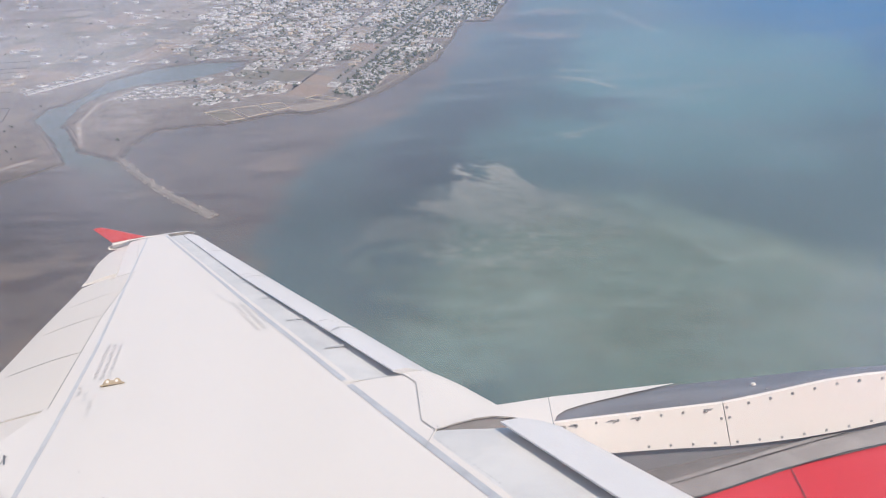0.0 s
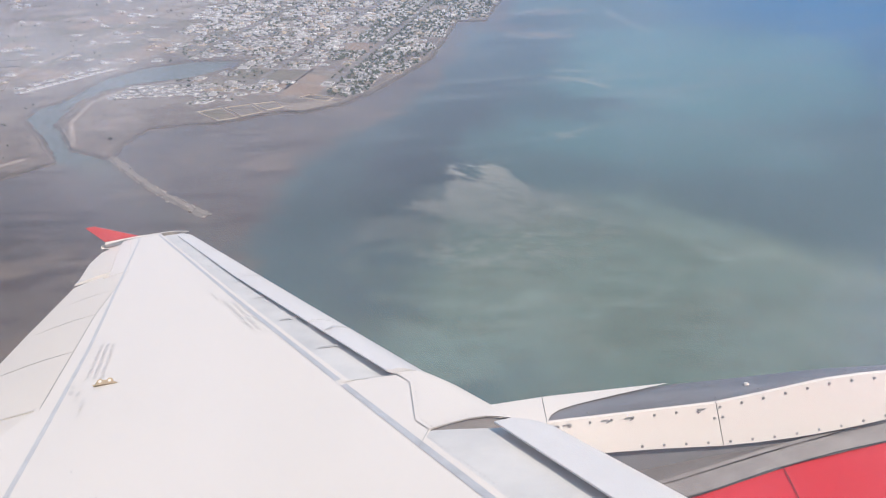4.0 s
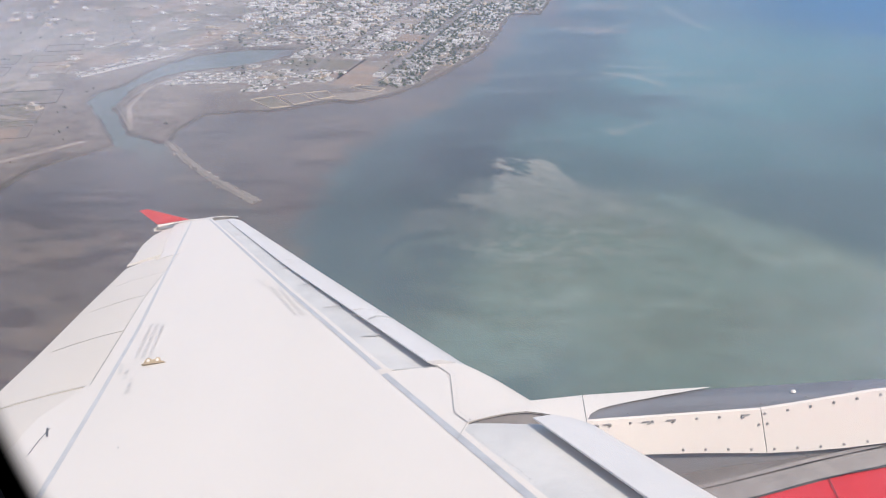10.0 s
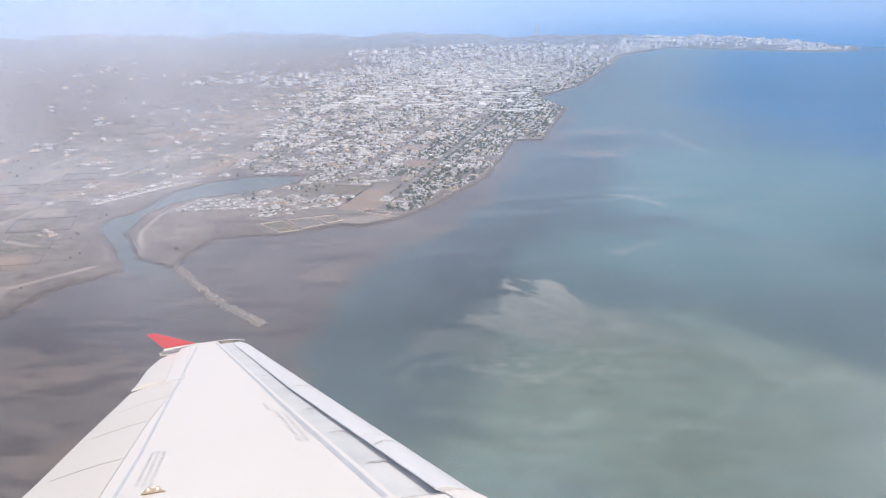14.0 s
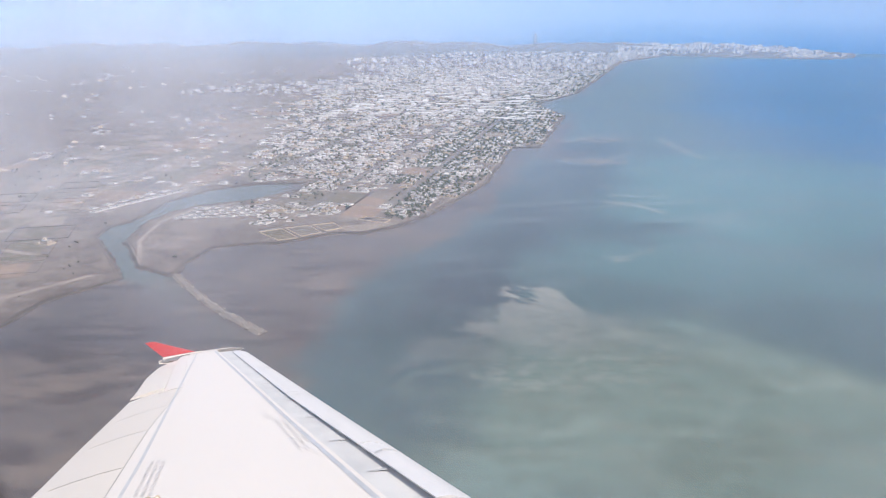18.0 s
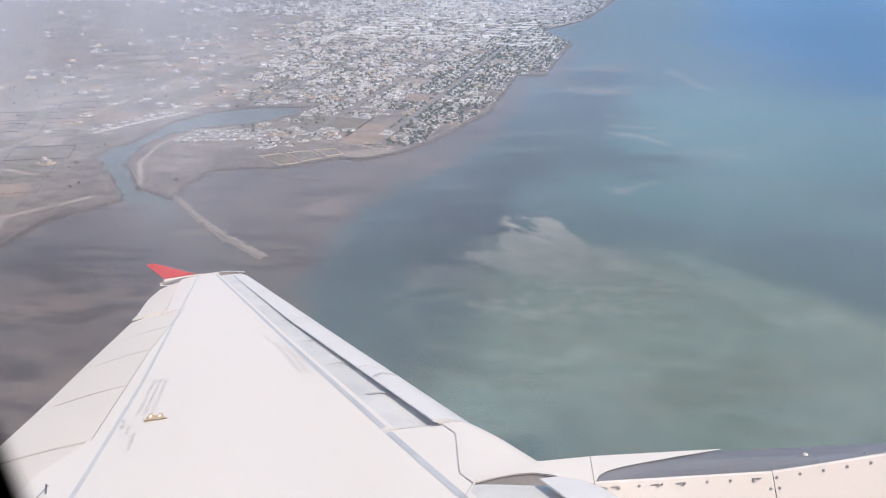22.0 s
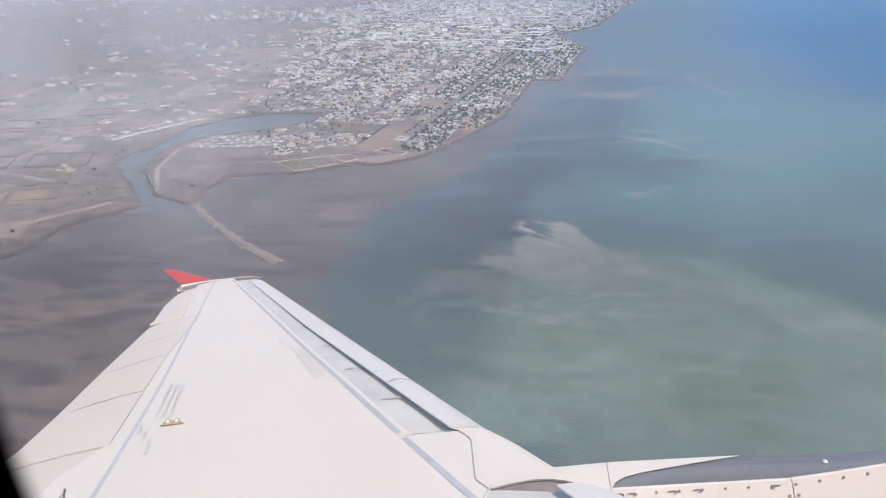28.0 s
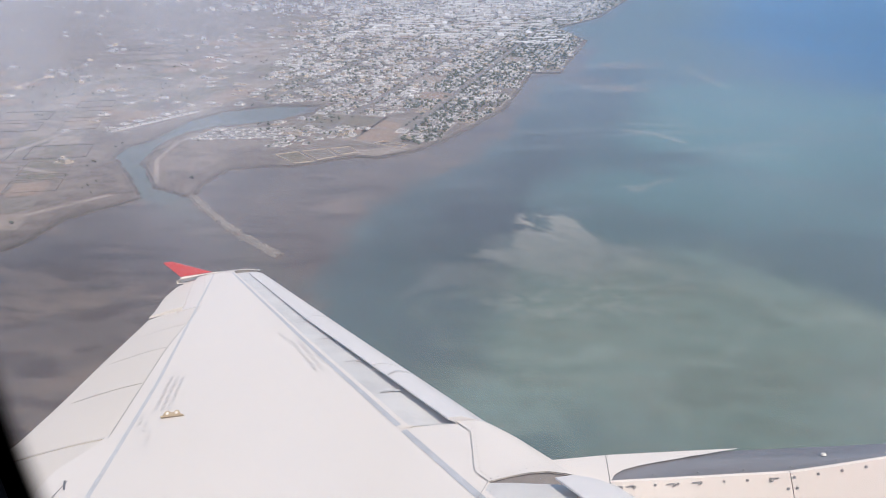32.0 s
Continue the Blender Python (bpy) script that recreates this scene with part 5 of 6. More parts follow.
def rise(x, y):
    """Height of the ground: level by the shore, swelling into low hills far inland and on the far headland."""
    r, a = math.hypot(x, y), math.degrees(math.atan2(x, y))
    if r < 3700:
        return LAND_Z
    k = min(1.0, max(0.0, (r - 3750) / 1050))
    if x > 0:
        blend = min(1.0, max(0.0, (a - 6) / 7))
        k = k + (min(1.0, max(0.0, (r - 4180) / 560)) - k) * blend
    k = k * k * (3 - 2 * k)
    edge = min(1.0, max(0.0, (26.5 - a) / 9))
    lumps = 0.72 + 0.4 * (0.3 if a > 6 else 1.0) * math.sin(a * 0.9 + 0.6) * math.sin(a * 0.31) + 0.06 * math.sin(a * 2.7)
    return LAND_Z + 36 * k * (1.25 if a > 9 else 1.0) * edge * lumps


def boxes_mesh(name, items, mats, label, category, seed=2):
    """Far buildings joined: body, parapet step and an upper storey each."""
    r = random.Random(seed)
    v, f, mi = [], [], []

    def add(cx, cy, w, d, z0, z1, turn, k):
        c, s = math.cos(radians(turn)), math.sin(radians(turn))
        o = len(v)
        for z in (z0, z1):
            for px, py in ((-w / 2, -d / 2), (w / 2, -d / 2), (w / 2, d / 2), (-w / 2, d / 2)):
                v.append((cx + c * px - s * py, cy + s * px + c * py, z))
        for q in ((4, 5, 6, 7), (0, 1, 5, 4), (1, 2, 6, 5), (2, 3, 7, 6), (3, 0, 4, 7)):
            f.append(tuple(o + i for i in q))
            mi.append(2 if q[0] == 4 and flat else k)
    for x, y, w, d, h, turn in items:
        base = rise(x, y)
        k, flat = (1 if r.random() < 0.22 else 0), r.random() < 0.75
        add(x, y, w, d, base - 1.5, base + h, turn, k)
        if r.random() < 0.4:
            add(x + r.uniform(-2, 2), y + r.uniform(-2, 2), w * 0.4, d * 0.5, base + h - 0.1, base + h + r.uniform(0.9, 2.0), turn, k)
        if h < 8 and r.random() < 0.5:
            add(x + 0.9 * w, y + r.uniform(-1, 1), 0.4 * w, d * 1.3, base - 0.5, base + 2.2, turn, k)
    me = bpy.data.meshes.new(name)
    me.from_pydata(v, [], f)
    for m in mats:
        me.materials.append(m)
    me.polygons.foreach_set("material_index", mi)
    return tagged(new(name, me), label, category, kind="stuff")


boxes_mesh("distant_houses", far_boxes, [PLASTER, SANDPL, ROOF], "dense distant white and sand-coloured houses", "houses")


# long sheds of the works quarter
def warehouse(k):
    r = random.Random(100 + k)
    L, W, h = r.uniform(22, 46), r.uniform(9, 14), r.uniform(2.6, 3.6)
    ob = tagged(empty("warehouse"), "long pale metal-roofed warehouse", "warehouse", "warehouses of the works quarter")
    bm = bmesh.new()
    box_bm(bm, -L / 2, L / 2, -W / 2, W / 2, -0.3, h)
    part("wall", bm, PLASTER, ob)
    bm = bmesh.new()
    pts = [(-W / 2 - 0.4, h + 0.01), (0, h + 0.9), (W / 2 + 0.4, h + 0.01), (0, h + 0.3)]
    a = [bm.verts.new((-L / 2 - 0.4, y, z)) for y, z in pts]
    b = [bm.verts.new((L / 2 + 0.4, y, z)) for y, z in pts]
    bm.faces.new(a)
    bm.faces.new(b[::-1])
    for j in range(4):
        bm.faces.new((a[j], b[j], b[(j + 1) % 4], a[(j + 1) % 4]))
    bmesh.ops.recalc_face_normals(bm, faces=bm.faces)
    part("roof", bm, SHEET, ob, "shallow pitched sheet roof")
    bm = bmesh.new()
    box_bm(bm, -1.8, 1.8, -W / 2 - 0.08, -W / 2 + 0.1, 0, 2.3)
    part("door", bm, DARKWIN, ob, "dark rolling door")
    return ob


sheds = [warehouse(k) for k in range(5)]
shed_used = [False] * 5
for i in range(420):
    u, w = rng.uniform(880, 2050), rng.uniform(-430, 40)
    p = place(u, w)
    if not in_town(p, 40) or not free(p, 14):
        continue
    k = rng.randrange(5)
    m = Matrix.Translation((p.x, p.y, LAND_Z)) @ pose(0, 0, 0, 0, 0, BASE_TURN + rng.choice((90, 0, 90, 90)) + rng.uniform(-4, 4) - 75)
    if shed_used[k]:
        copy_thing(sheds[k], m)
    else:
        sheds[k].matrix_basis, shed_used[k] = m, True

# the low hills that the far city climbs
v, f = [], []
for i in range(221):
    a = radians(-60 + 87.5 * i / 220)
    for j in range(13):
        r = 3720 + 1120 * j / 12
        x, y = r * math.sin(a), r * math.cos(a)
        v.append((x, y, rise(x, y) - 0.2 - (3.5 if rise(x, y) < LAND_Z + 0.3 else 0)))
for i in range(220):
    for j in range(12):
        f.append((13 * i + j, 13 * i + j + 1, 13 * i + j + 14, 13 * i + j + 13))
tagged(raw("far_hills", v, [q[::-1] for q in f], material("far_dark_scrubland", (0.10, 0.096, 0.092), 0.95, grain=0.3, grain_scale=0.02, stain=0.7, stain_scale=0.006, stain_color=(0.13, 0.115, 0.10)), None, "low hazy hills behind the far city", True), category="hills", kind="structure")

# the far city along the bay and the hazy quarters inland
city = []
for i in range(11000):
    y = rng.uniform(2250, 4700)
    x = rng.uniform(-1500, 2000)
    p = Vector((x, y))
    coast_x = float(np.interp(y, [2039, 2308, 2600, 3150, 3592, 4127, 4230, 4700], [235, 377, 470, 640, 777, 1116, 1800, 2150]))
    if x > coast_x - 25 or x < coast_x - 1050 - 200 * math.sin(y / 260):
        continue
    near = math.exp(-(coast_x - x) / 700)
    if rng.random() > 0.25 + 0.75 * near:
        continue
    tall = rng.choice((5, 7, 9, 12, 16)) * (1.3 if y > 3200 and near > 0.5 else 0.9)
    city.append((x, y, rng.uniform(6, 15), rng.uniform(5, 11), tall * 0.8, rng.uniform(-25, 25)))
for i in range(1500):
    a, r = radians(rng.uniform(12, 27)), rng.uniform(4180, 4800)
    x, y = r * math.sin(a), r * math.cos(a)
    if rise(x, y) > LAND_Z + 1.5 and float(fbm(np.array([x / 130]), np.array([y / 90]), 57, 3)[0]) > 0.54:
        city.append((x, y, rng.uniform(8, 30), rng.uniform(6, 14), rng.choice((4, 6, 8, 10)), rng.uniform(-25, 25)))
boxes_mesh("far_city", city, [CITYWALL, SHEET, ROOF], "pale crowded buildings of the far city", "buildings", 8)
inland = []
for i in range(520):
    x, y = rng.uniform(-1700, -300), rng.uniform(1150, 3200)
    if float(fbm(np.array([x / 160]), np.array([y / 120]), 17, 3)[0]) < 0.52:
        continue
    inland.append((x, y, rng.uniform(5, 12), rng.uniform(4, 8), rng.choice((2.6, 3.2, 4.5)), rng.uniform(-20, 20)))
for i in range(150):
    x, y = rng.uniform(-1000, -380), rng.uniform(420, 1150)
    if in_town((x, y), 15) and rng.random() < 0.5:
        inland.append((x, y, rng.uniform(4, 8), rng.uniform(4, 7), rng.choice((2.6, 3.2)), rng.uniform(-20, 20)))
boxes_mesh("inland_houses", inland, [CITYWALL, SANDPL, ROOF], "scattered pale inland houses", "houses", 9)

# the one tower of the city
tower = tagged(empty("office_tower", Matrix.Translation((505, 4550, rise(505, 4550)))), "slim dark high-rise tower over the far city", "tower")
bm = bmesh.new()
box_bm(bm, -9, 9, -9, 9, -1, 60)
part("shaft", bm, material("dark_tower_glass", (0.22, 0.23, 0.26), 0.35, grain=0.15, grain_scale=0.2), tower)
for z in range(6, 60, 6):
    bm = bmesh.new()
    box_bm(bm, -9.4, 9.4, -9.4, 9.4, z, z + 1.2)
    part("floor_band", bm, ROOF, tower)
bm = bmesh.new()
box_bm(bm, -5, 5, -5, 5, 60.01, 69)
part("crown", bm, ROOF, tower)


# trees and scrub: uneven clumps, several to a crown
def clump_mesh(name, spots, mat, label, category, seed):
    r = random.Random(seed)
    v, f = [], []
    for x, y, size in spots:
        for _ in range(r.choice((3, 4, 5))):
            cx, cy, cz = x + r.uniform(-.6, .6) * size, y + r.uniform(-.6, .6) * size, LAND_Z + size * r.uniform(0.5, 1.2)
            o = len(v)
            ring = []
            for k in range(6):
                a = k * math.pi / 3 + r.uniform(-.3, .3)
                q = size * r.uniform(0.35, 0.75)
                ring.append((cx + q * math.cos(a), cy + q * math.sin(a), cz + r.uniform(-.25, .25) * size))
            v += ring + [(cx + r.uniform(-.2, .2) * size, cy, cz + size * r.uniform(0.35, 0.7)), (cx, cy, cz - size * 0.4)]
            for k in range(6):
                f.append((o + k, o + (k + 1) % 6, o + 6))
                f.append((o + (k + 1) % 6, o + k, o + 7))
        o = len(v)
        t = size * 0.09
        v += [(x - t, y - t, LAND_Z - 0.2), (x + t, y - t, LAND_Z - 0.2), (x, y + t, LAND_Z - 0.2), (x, y, LAND_Z + size * 0.9)]
        f += [(o, o + 1, o + 3), (o + 1, o + 2, o + 3), (o + 2, o, o + 3)]
    me = bpy.data.meshes.new(name)
    me.from_pydata(v, [], f)
    me.materials.append(mat)
    return tagged(new(name, me), label, category, kind="stuff")


for k in (8, 11, 13):
    for u in np.arange(70, 1600, 6.0):
        for side in (-7.5, 7.5):
            if rng.random() < (0.40 if k == 13 else 0.18):
                p = place(u + rng.uniform(-2, 2), W0 + k * BW + side + rng.uniform(-1, 1))
                garden_spots.append((p.x, p.y, rng.uniform(1.4, 2.8)))
spots = [q for q in garden_spots if in_town(q, 4)]
clump_mesh("garden_trees", spots, LEAF, "dusty dark-green garden trees between the houses", "trees", 21)
spots = []
for i in range(2600):
    x, y = rng.uniform(-1300, -250), rng.uniform(250, 2400)
    if float(fbm(np.array([x / 120]), np.array([y / 120]), 27, 3)[0]) > 0.5 and in_town((x, y), 6):
        spots.append((x, y, rng.uniform(0.8, 2.6)))
clump_mesh("scrub", spots, SCRUB, "dry scrub scattered on the open land", "scrub", 22)

# walled plots on the open land, in rows beside the tracks
for i in range(9):
    for j in range(7):
        base = Vector((-372, 600)) + LE1 * (i * 62) + LE2 * (j * 74)
        a, b = rng.uniform(18, 27), rng.uniform(22, 32)
        if rng.random() < 0.45 or not in_town(base, 42):
            continue
        bm = bmesh.new()
        for x0, x1, y0, y1 in ((-b, b, -a, -a + 0.4), (-b, b, a - 0.4, a), (-b, -b + 0.4, -a + 0.4, a - 0.4), (b - 0.4, b, -a + 0.4, a - 0.4)):
            box_bm(bm, x0, x1, y0, y1, -0.3, 0.9)
        ob = tagged(part("field_wall", bm, rng.choice((BANK, TRACK))), "low earth-coloured wall round an open plot", "wall", "field walls")
        ob.matrix_basis = Matrix.Translation((base.x, base.y, LAND_Z)) @ pose(0, 0, 0, 0, 0, 14.5)

# breakwater of boulders beside the channel
JET = [(-247, 705), (-216, 660), (-189, 623), (-160, 592), (-137, 569)]
jetty = tagged(empty("breakwater", Matrix.Translation((-247, 705, 0))), "pale rubble breakwater reaching into shallow water", "breakwater")
v, f = [], []
dense = []
for a, b in zip(JET, JET[1:]):
    a, b = Vector(a), Vector(b)
    dense += [a + (b - a) * i / 10 for i in range(10)]
dense.append(Vector(JET[-1]))
r = random.Random(31)
for i, p in enumerate(dense):
    d = (dense[min(i + 1, len(dense) - 1)] - dense[max(i - 1, 0)]).normalized()
    nrm = Vector((d.y, -d.x))
    k = 1.0 + 0.5 * max(0, (i - 32) / 8)
    for off, z in ((-4.6, -0.6), (-1.7, 1.5), (1.7, 1.6), (4.6, -0.6)):
        q = p + nrm * (off * k + r.uniform(-.6, .6))
        v.append((q.x + 247, q.y - 705, z + r.uniform(-.2, .2)))
    if i:
        o = 4 * i
        f += [(o - 4 + j, o + j, o + j + 1, o - 3 + j) for j in range(3)]
o = len(v) - 4
f.append((o, o + 1, o + 2, o + 3))
raw("core", v, f, material("weathered_rubble", (0.20, 0.18, 0.16), 0.95, grain=0.3, grain_scale=0.5, stain=0.6, stain_scale=0.08, stain_color=(0.12, 0.105, 0.095), bump=0.5, bump_scale=0.8), jetty, "packed rubble core")
stones = []
for k in range(6):
    bm = bmesh.new()
    bmesh.ops.create_icosphere(bm, subdivisions=1, radius=1)
    rk = random.Random(k)
    for q in bm.verts:
        q.co = Vector((q.co.x * rk.uniform(.7, 1.3), q.co.y * rk.uniform(.7, 1.2), q.co.z * rk.uniform(.5, .9)))
    s = bpy.data.meshes.new("boulder")
    bm.to_mesh(s)
    bm.free()
    s.materials.append(ROCK)
    stones.append(s)
for i in range(260):
    p = dense[min(len(dense) - 1, int(len(dense) * r.random() ** 0.8))] + Vector((r.uniform(-2, 2), r.uniform(-2, 2)))
    off = r.choice((-1, 1)) * r.uniform(0.9, 4.0)
    share("boulder", stones[i % 6], jetty, Matrix.Translation((p.x + 247 + off * 0.8, p.y - 705 + off * 0.6, 1.75 - abs(off) * 0.50)) @ pose(0, 0, 0, r.uniform(0, 360), 0, r.uniform(0, 360)) @ Matrix.Scale(r.uniform(0.6, 1.5), 4))


# glowing backdrop behind everything, hazy distance and far sea painted as emission
def haze_glow_material():
    m = bpy.data.materials.new("glowing_painted_distance")
    m.use_nodes = True
    nt = m.node_tree
    n, l = nt.nodes, nt.links
    n.remove(n["Principled BSDF"])
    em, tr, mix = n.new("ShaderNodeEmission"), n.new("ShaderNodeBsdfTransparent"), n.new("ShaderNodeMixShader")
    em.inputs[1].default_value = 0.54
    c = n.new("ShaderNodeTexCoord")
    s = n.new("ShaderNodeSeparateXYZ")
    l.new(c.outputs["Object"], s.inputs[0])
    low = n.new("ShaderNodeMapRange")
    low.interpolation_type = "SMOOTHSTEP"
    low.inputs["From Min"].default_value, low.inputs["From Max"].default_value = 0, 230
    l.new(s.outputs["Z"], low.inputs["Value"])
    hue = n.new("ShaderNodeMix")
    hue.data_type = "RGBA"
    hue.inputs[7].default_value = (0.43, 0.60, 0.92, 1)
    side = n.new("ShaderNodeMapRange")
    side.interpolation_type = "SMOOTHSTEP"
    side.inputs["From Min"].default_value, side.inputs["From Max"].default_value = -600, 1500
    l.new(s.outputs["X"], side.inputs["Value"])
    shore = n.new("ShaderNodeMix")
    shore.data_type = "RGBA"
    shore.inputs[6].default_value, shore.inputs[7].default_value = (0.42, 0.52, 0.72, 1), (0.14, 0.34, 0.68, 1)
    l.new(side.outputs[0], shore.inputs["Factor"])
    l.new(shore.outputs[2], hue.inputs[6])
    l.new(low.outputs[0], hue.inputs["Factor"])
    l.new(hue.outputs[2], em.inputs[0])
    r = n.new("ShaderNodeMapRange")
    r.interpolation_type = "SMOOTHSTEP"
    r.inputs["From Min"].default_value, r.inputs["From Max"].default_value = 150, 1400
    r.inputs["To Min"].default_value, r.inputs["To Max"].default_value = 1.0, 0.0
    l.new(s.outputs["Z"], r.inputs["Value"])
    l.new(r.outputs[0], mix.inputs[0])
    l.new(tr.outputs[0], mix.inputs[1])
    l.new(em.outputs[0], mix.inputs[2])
    l.new(mix.outputs[0], n["Material Output"].inputs[0])
    return m


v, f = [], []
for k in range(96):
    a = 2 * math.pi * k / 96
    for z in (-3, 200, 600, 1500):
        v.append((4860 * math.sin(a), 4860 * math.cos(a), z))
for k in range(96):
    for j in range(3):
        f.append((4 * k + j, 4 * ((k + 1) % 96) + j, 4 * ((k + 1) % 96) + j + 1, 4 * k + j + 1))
hz = raw("backdrop", v, f, haze_glow_material(), None, "glowing ring painted with the pale blue haze of the far distance")
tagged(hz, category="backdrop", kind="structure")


def mist_sheet_material():
    """Haze put in a sheet's colour: none at ground, thickest level with the horizon."""
    m = bpy.data.materials.new("painted_sea_haze")
    m.use_nodes = True
    nt = m.node_tree
    n, l = nt.nodes, nt.links
    n.remove(n["Principled BSDF"])
    df = n.new("ShaderNodeBsdfDiffuse")
    tr, mix = n.new("ShaderNodeBsdfTransparent"), n.new("ShaderNodeAddShader")
    c = n.new("ShaderNodeTexCoord")
    s = n.new("ShaderNodeSeparateXYZ")
    l.new(c.outputs["Object"], s.inputs[0])
    d = n.new("ShaderNodeMath")
    d.operation = "DIVIDE"
    d.inputs[1].default_value = 800.0
    l.new(s.outputs["Z"], d.inputs[0])
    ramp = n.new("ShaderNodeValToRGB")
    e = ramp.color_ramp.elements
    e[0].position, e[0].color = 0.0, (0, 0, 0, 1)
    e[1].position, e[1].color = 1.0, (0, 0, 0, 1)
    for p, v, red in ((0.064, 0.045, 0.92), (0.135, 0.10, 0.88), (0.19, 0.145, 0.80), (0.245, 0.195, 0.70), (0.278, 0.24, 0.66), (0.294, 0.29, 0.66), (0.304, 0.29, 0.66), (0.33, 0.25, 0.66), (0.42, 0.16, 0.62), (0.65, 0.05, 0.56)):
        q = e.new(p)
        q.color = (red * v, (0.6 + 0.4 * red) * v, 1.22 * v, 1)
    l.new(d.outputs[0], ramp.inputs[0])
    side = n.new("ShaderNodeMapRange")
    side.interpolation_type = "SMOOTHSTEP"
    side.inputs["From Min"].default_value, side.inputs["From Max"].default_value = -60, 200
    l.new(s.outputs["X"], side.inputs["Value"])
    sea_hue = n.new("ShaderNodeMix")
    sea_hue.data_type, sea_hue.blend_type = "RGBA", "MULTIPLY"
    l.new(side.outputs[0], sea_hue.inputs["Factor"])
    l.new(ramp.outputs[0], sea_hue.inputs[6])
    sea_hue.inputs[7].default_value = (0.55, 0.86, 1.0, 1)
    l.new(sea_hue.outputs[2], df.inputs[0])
    l.new(tr.outputs[0], mix.inputs[0])
    l.new(df.outputs[0], mix.inputs[1])
    l.new(mix.outputs[0], n["Material Output"].inputs[0])
    return m


# added ring sheet that imitates distance haze by its colour ramp
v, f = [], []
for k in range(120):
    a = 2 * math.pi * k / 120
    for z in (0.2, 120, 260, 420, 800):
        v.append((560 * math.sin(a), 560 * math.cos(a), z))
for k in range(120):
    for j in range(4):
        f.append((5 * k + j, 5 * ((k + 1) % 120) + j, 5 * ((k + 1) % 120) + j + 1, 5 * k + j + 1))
mist_sheet = raw("haze_backdrop", v, f, mist_sheet_material(), None, "ring sheet painted as thin pale sea haze before the far town", True)
tagged(mist_sheet, category="backdrop", kind="structure")


def far_mist_sheet_material():
    """Stands in for thicker haze before the far city, its added colour thinning skyward."""
    m = bpy.data.materials.new("painted_far_haze")
    m.use_nodes = True
    nt = m.node_tree
    n, l = nt.nodes, nt.links
    n.remove(n["Principled BSDF"])
    df, tr, mix = n.new("ShaderNodeBsdfDiffuse"), n.new("ShaderNodeBsdfTransparent"), n.new("ShaderNodeAddShader")
    c = n.new("ShaderNodeTexCoord")
    s = n.new("ShaderNodeSeparateXYZ")
    l.new(c.outputs["Object"], s.inputs[0])
    d = n.new("ShaderNodeMath")
    d.operation = "DIVIDE"
    d.inputs[1].default_value = 800.0
    l.new(s.outputs["Z"], d.inputs[0])
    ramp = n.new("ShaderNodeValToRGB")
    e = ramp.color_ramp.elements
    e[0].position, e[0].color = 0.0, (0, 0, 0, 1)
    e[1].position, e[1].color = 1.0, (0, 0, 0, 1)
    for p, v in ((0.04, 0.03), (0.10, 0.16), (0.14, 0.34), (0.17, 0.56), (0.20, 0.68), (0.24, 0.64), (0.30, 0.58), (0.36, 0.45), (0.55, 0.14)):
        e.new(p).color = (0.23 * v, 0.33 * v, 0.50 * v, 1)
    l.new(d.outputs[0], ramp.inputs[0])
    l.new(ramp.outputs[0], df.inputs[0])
    l.new(tr.outputs[0], mix.inputs[0])
    l.new(df.outputs[0], mix.inputs[1])
    l.new(mix.outputs[0], n["Material Output"].inputs[0])
    return m


# second added ring, its bluish colour imitating haze over everything beyond it
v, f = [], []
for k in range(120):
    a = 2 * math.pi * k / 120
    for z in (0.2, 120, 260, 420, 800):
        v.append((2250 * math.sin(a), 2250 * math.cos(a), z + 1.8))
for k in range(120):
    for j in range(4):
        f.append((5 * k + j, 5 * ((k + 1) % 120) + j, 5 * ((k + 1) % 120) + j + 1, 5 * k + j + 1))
far_mist_sheet = raw("far_haze_backdrop", v, f, far_mist_sheet_material(), None, "ring sheet painted as pale blue haze before the far city", True)
tagged(far_mist_sheet, category="backdrop", kind="structure")


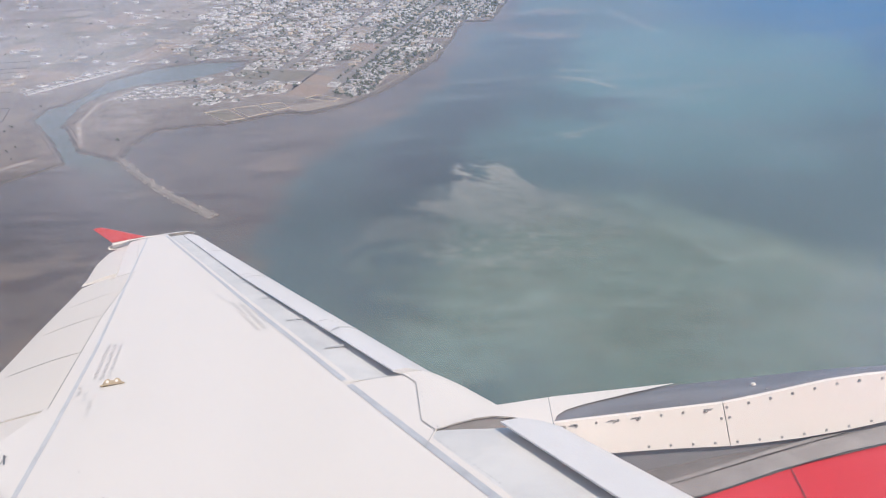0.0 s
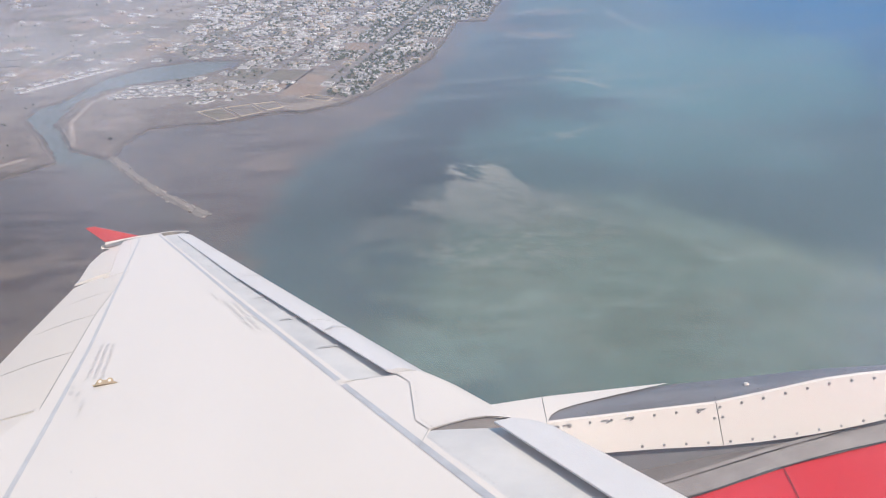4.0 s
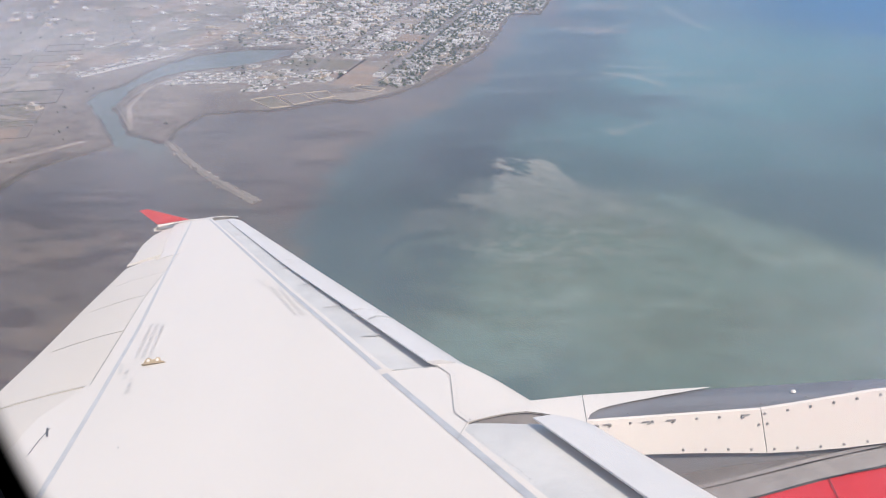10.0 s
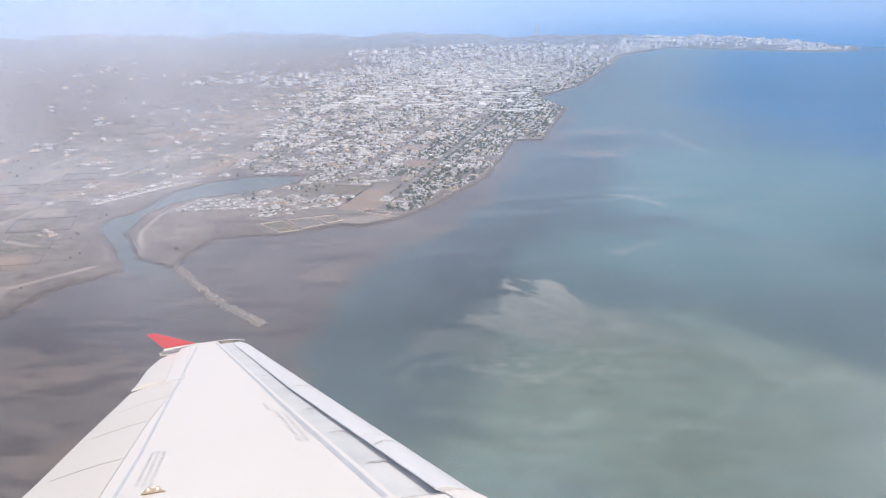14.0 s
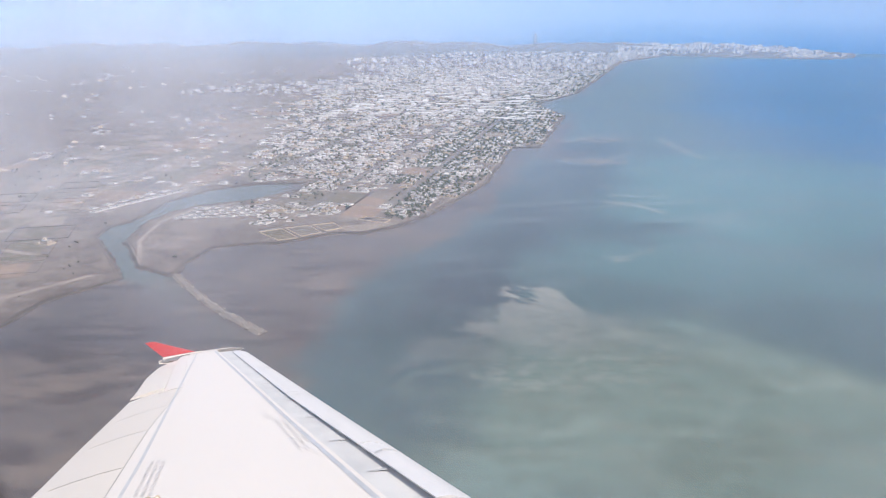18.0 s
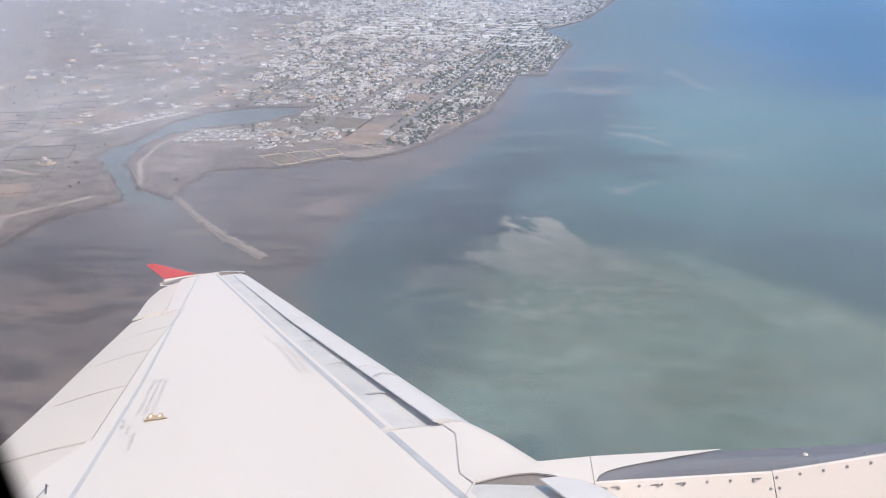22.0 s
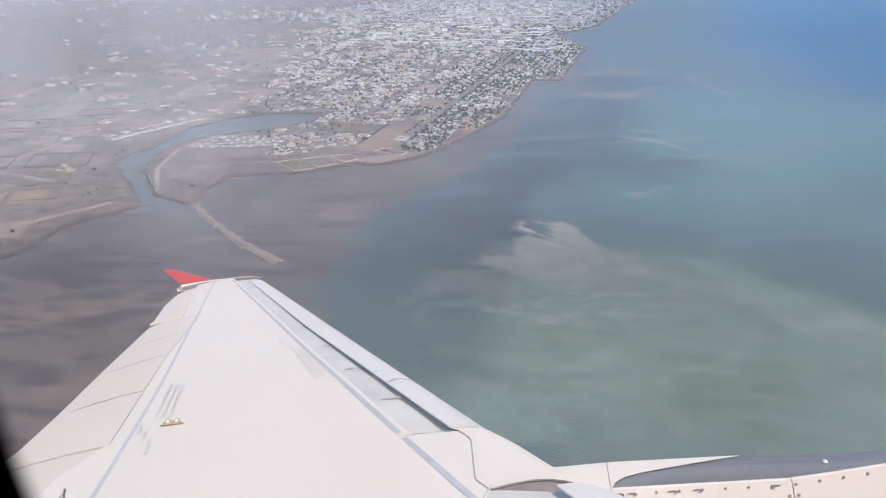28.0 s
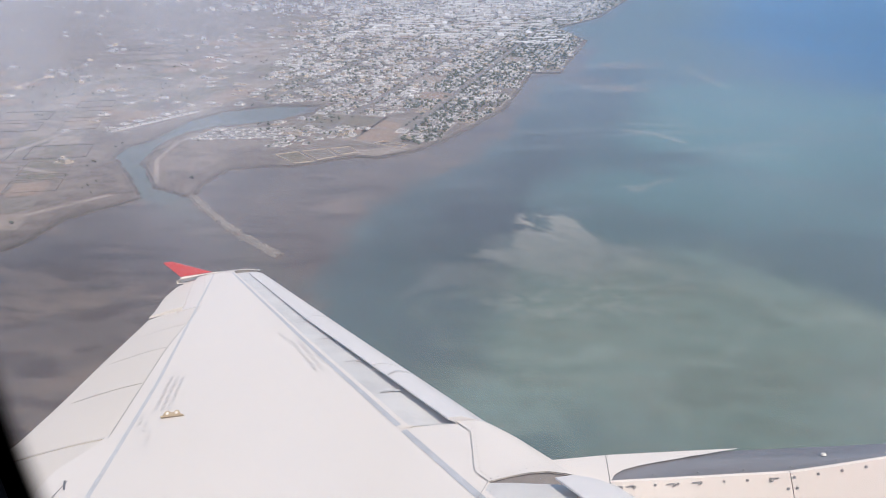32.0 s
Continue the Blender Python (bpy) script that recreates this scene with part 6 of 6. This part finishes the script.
def haze_wisp_material():
    """A ragged veil of imitated haze, its pale colour mixed in by noise."""
    m = bpy.data.materials.new("painted_haze_wisps")
    m.use_nodes = True
    nt = m.node_tree
    n, l = nt.nodes, nt.links
    n.remove(n["Principled BSDF"])
    df, tr, mix = n.new("ShaderNodeBsdfDiffuse"), n.new("ShaderNodeBsdfTransparent"), n.new("ShaderNodeMixShader")
    df.inputs[0].default_value = (0.74, 0.77, 0.86, 1)
    c = n.new("ShaderNodeTexCoord")
    mp = n.new("ShaderNodeMapping")
    mp.inputs["Rotation"].default_value = (0, radians(14), 0)
    mp.inputs["Scale"].default_value = (0.8, 1.0, 1.7)
    l.new(c.outputs["Object"], mp.inputs["Vector"])
    t = n.new("ShaderNodeTexNoise")
    t.inputs["Scale"].default_value, t.inputs["Detail"].default_value, t.inputs["Roughness"].default_value = 0.012, 6, 0.55
    l.new(mp.outputs[0], t.inputs["Vector"])
    r = n.new("ShaderNodeMapRange")
    r.interpolation_type = "SMOOTHSTEP"
    r.inputs["From Min"].default_value, r.inputs["From Max"].default_value = 0.36, 0.64
    r.inputs["To Min"].default_value, r.inputs["To Max"].default_value = 0.05, 0.235
    l.new(t.outputs["Fac"], r.inputs["Value"])
    a = n.new("ShaderNodeAttribute")
    a.attribute_name = "thickness"
    k = n.new("ShaderNodeMath")
    k.operation = "MULTIPLY"
    l.new(r.outputs[0], k.inputs[0])
    l.new(a.outputs["Fac"], k.inputs[1])
    l.new(k.outputs[0], mix.inputs[0])
    l.new(tr.outputs[0], mix.inputs[1])
    l.new(df.outputs[0], mix.inputs[2])
    l.new(mix.outputs[0], n["Material Output"].inputs[0])
    return m


# added curved sheets whose pale colour stands in for haze over the inland plain
HAZE_WISP = haze_wisp_material()
for dist_m, top_z in ((520, 420), (490, 400)):
    v, f, thick = [], [], []
    for i in range(61):
        a = -62 + 57 * i / 60
        for j in range(25):
            z = 60 + (top_z - 60) * j / 24
            v.append((dist_m * math.sin(radians(a)), dist_m * math.cos(radians(a)), z))
            thick.append(float(smooth(-7, -19, np.array(a)) * smooth(-62, -50, np.array(a)) * smooth(75, 165, np.array(z)) * (1 - 0.75 * smooth(250, top_z, np.array(z)))))
    for i in range(60):
        for j in range(24):
            f.append((25 * i + j, 25 * i + j + 1, 25 * i + j + 26, 25 * i + j + 25))
    veil = raw("cloud_veil", v, f, HAZE_WISP, None, "curved sheet painted as pale haze over the inland plain", True)
    veil.data.attributes.new("thickness", "FLOAT", "POINT").data.foreach_set("value", thick)
    tagged(veil, category="cloud", kind="structure")
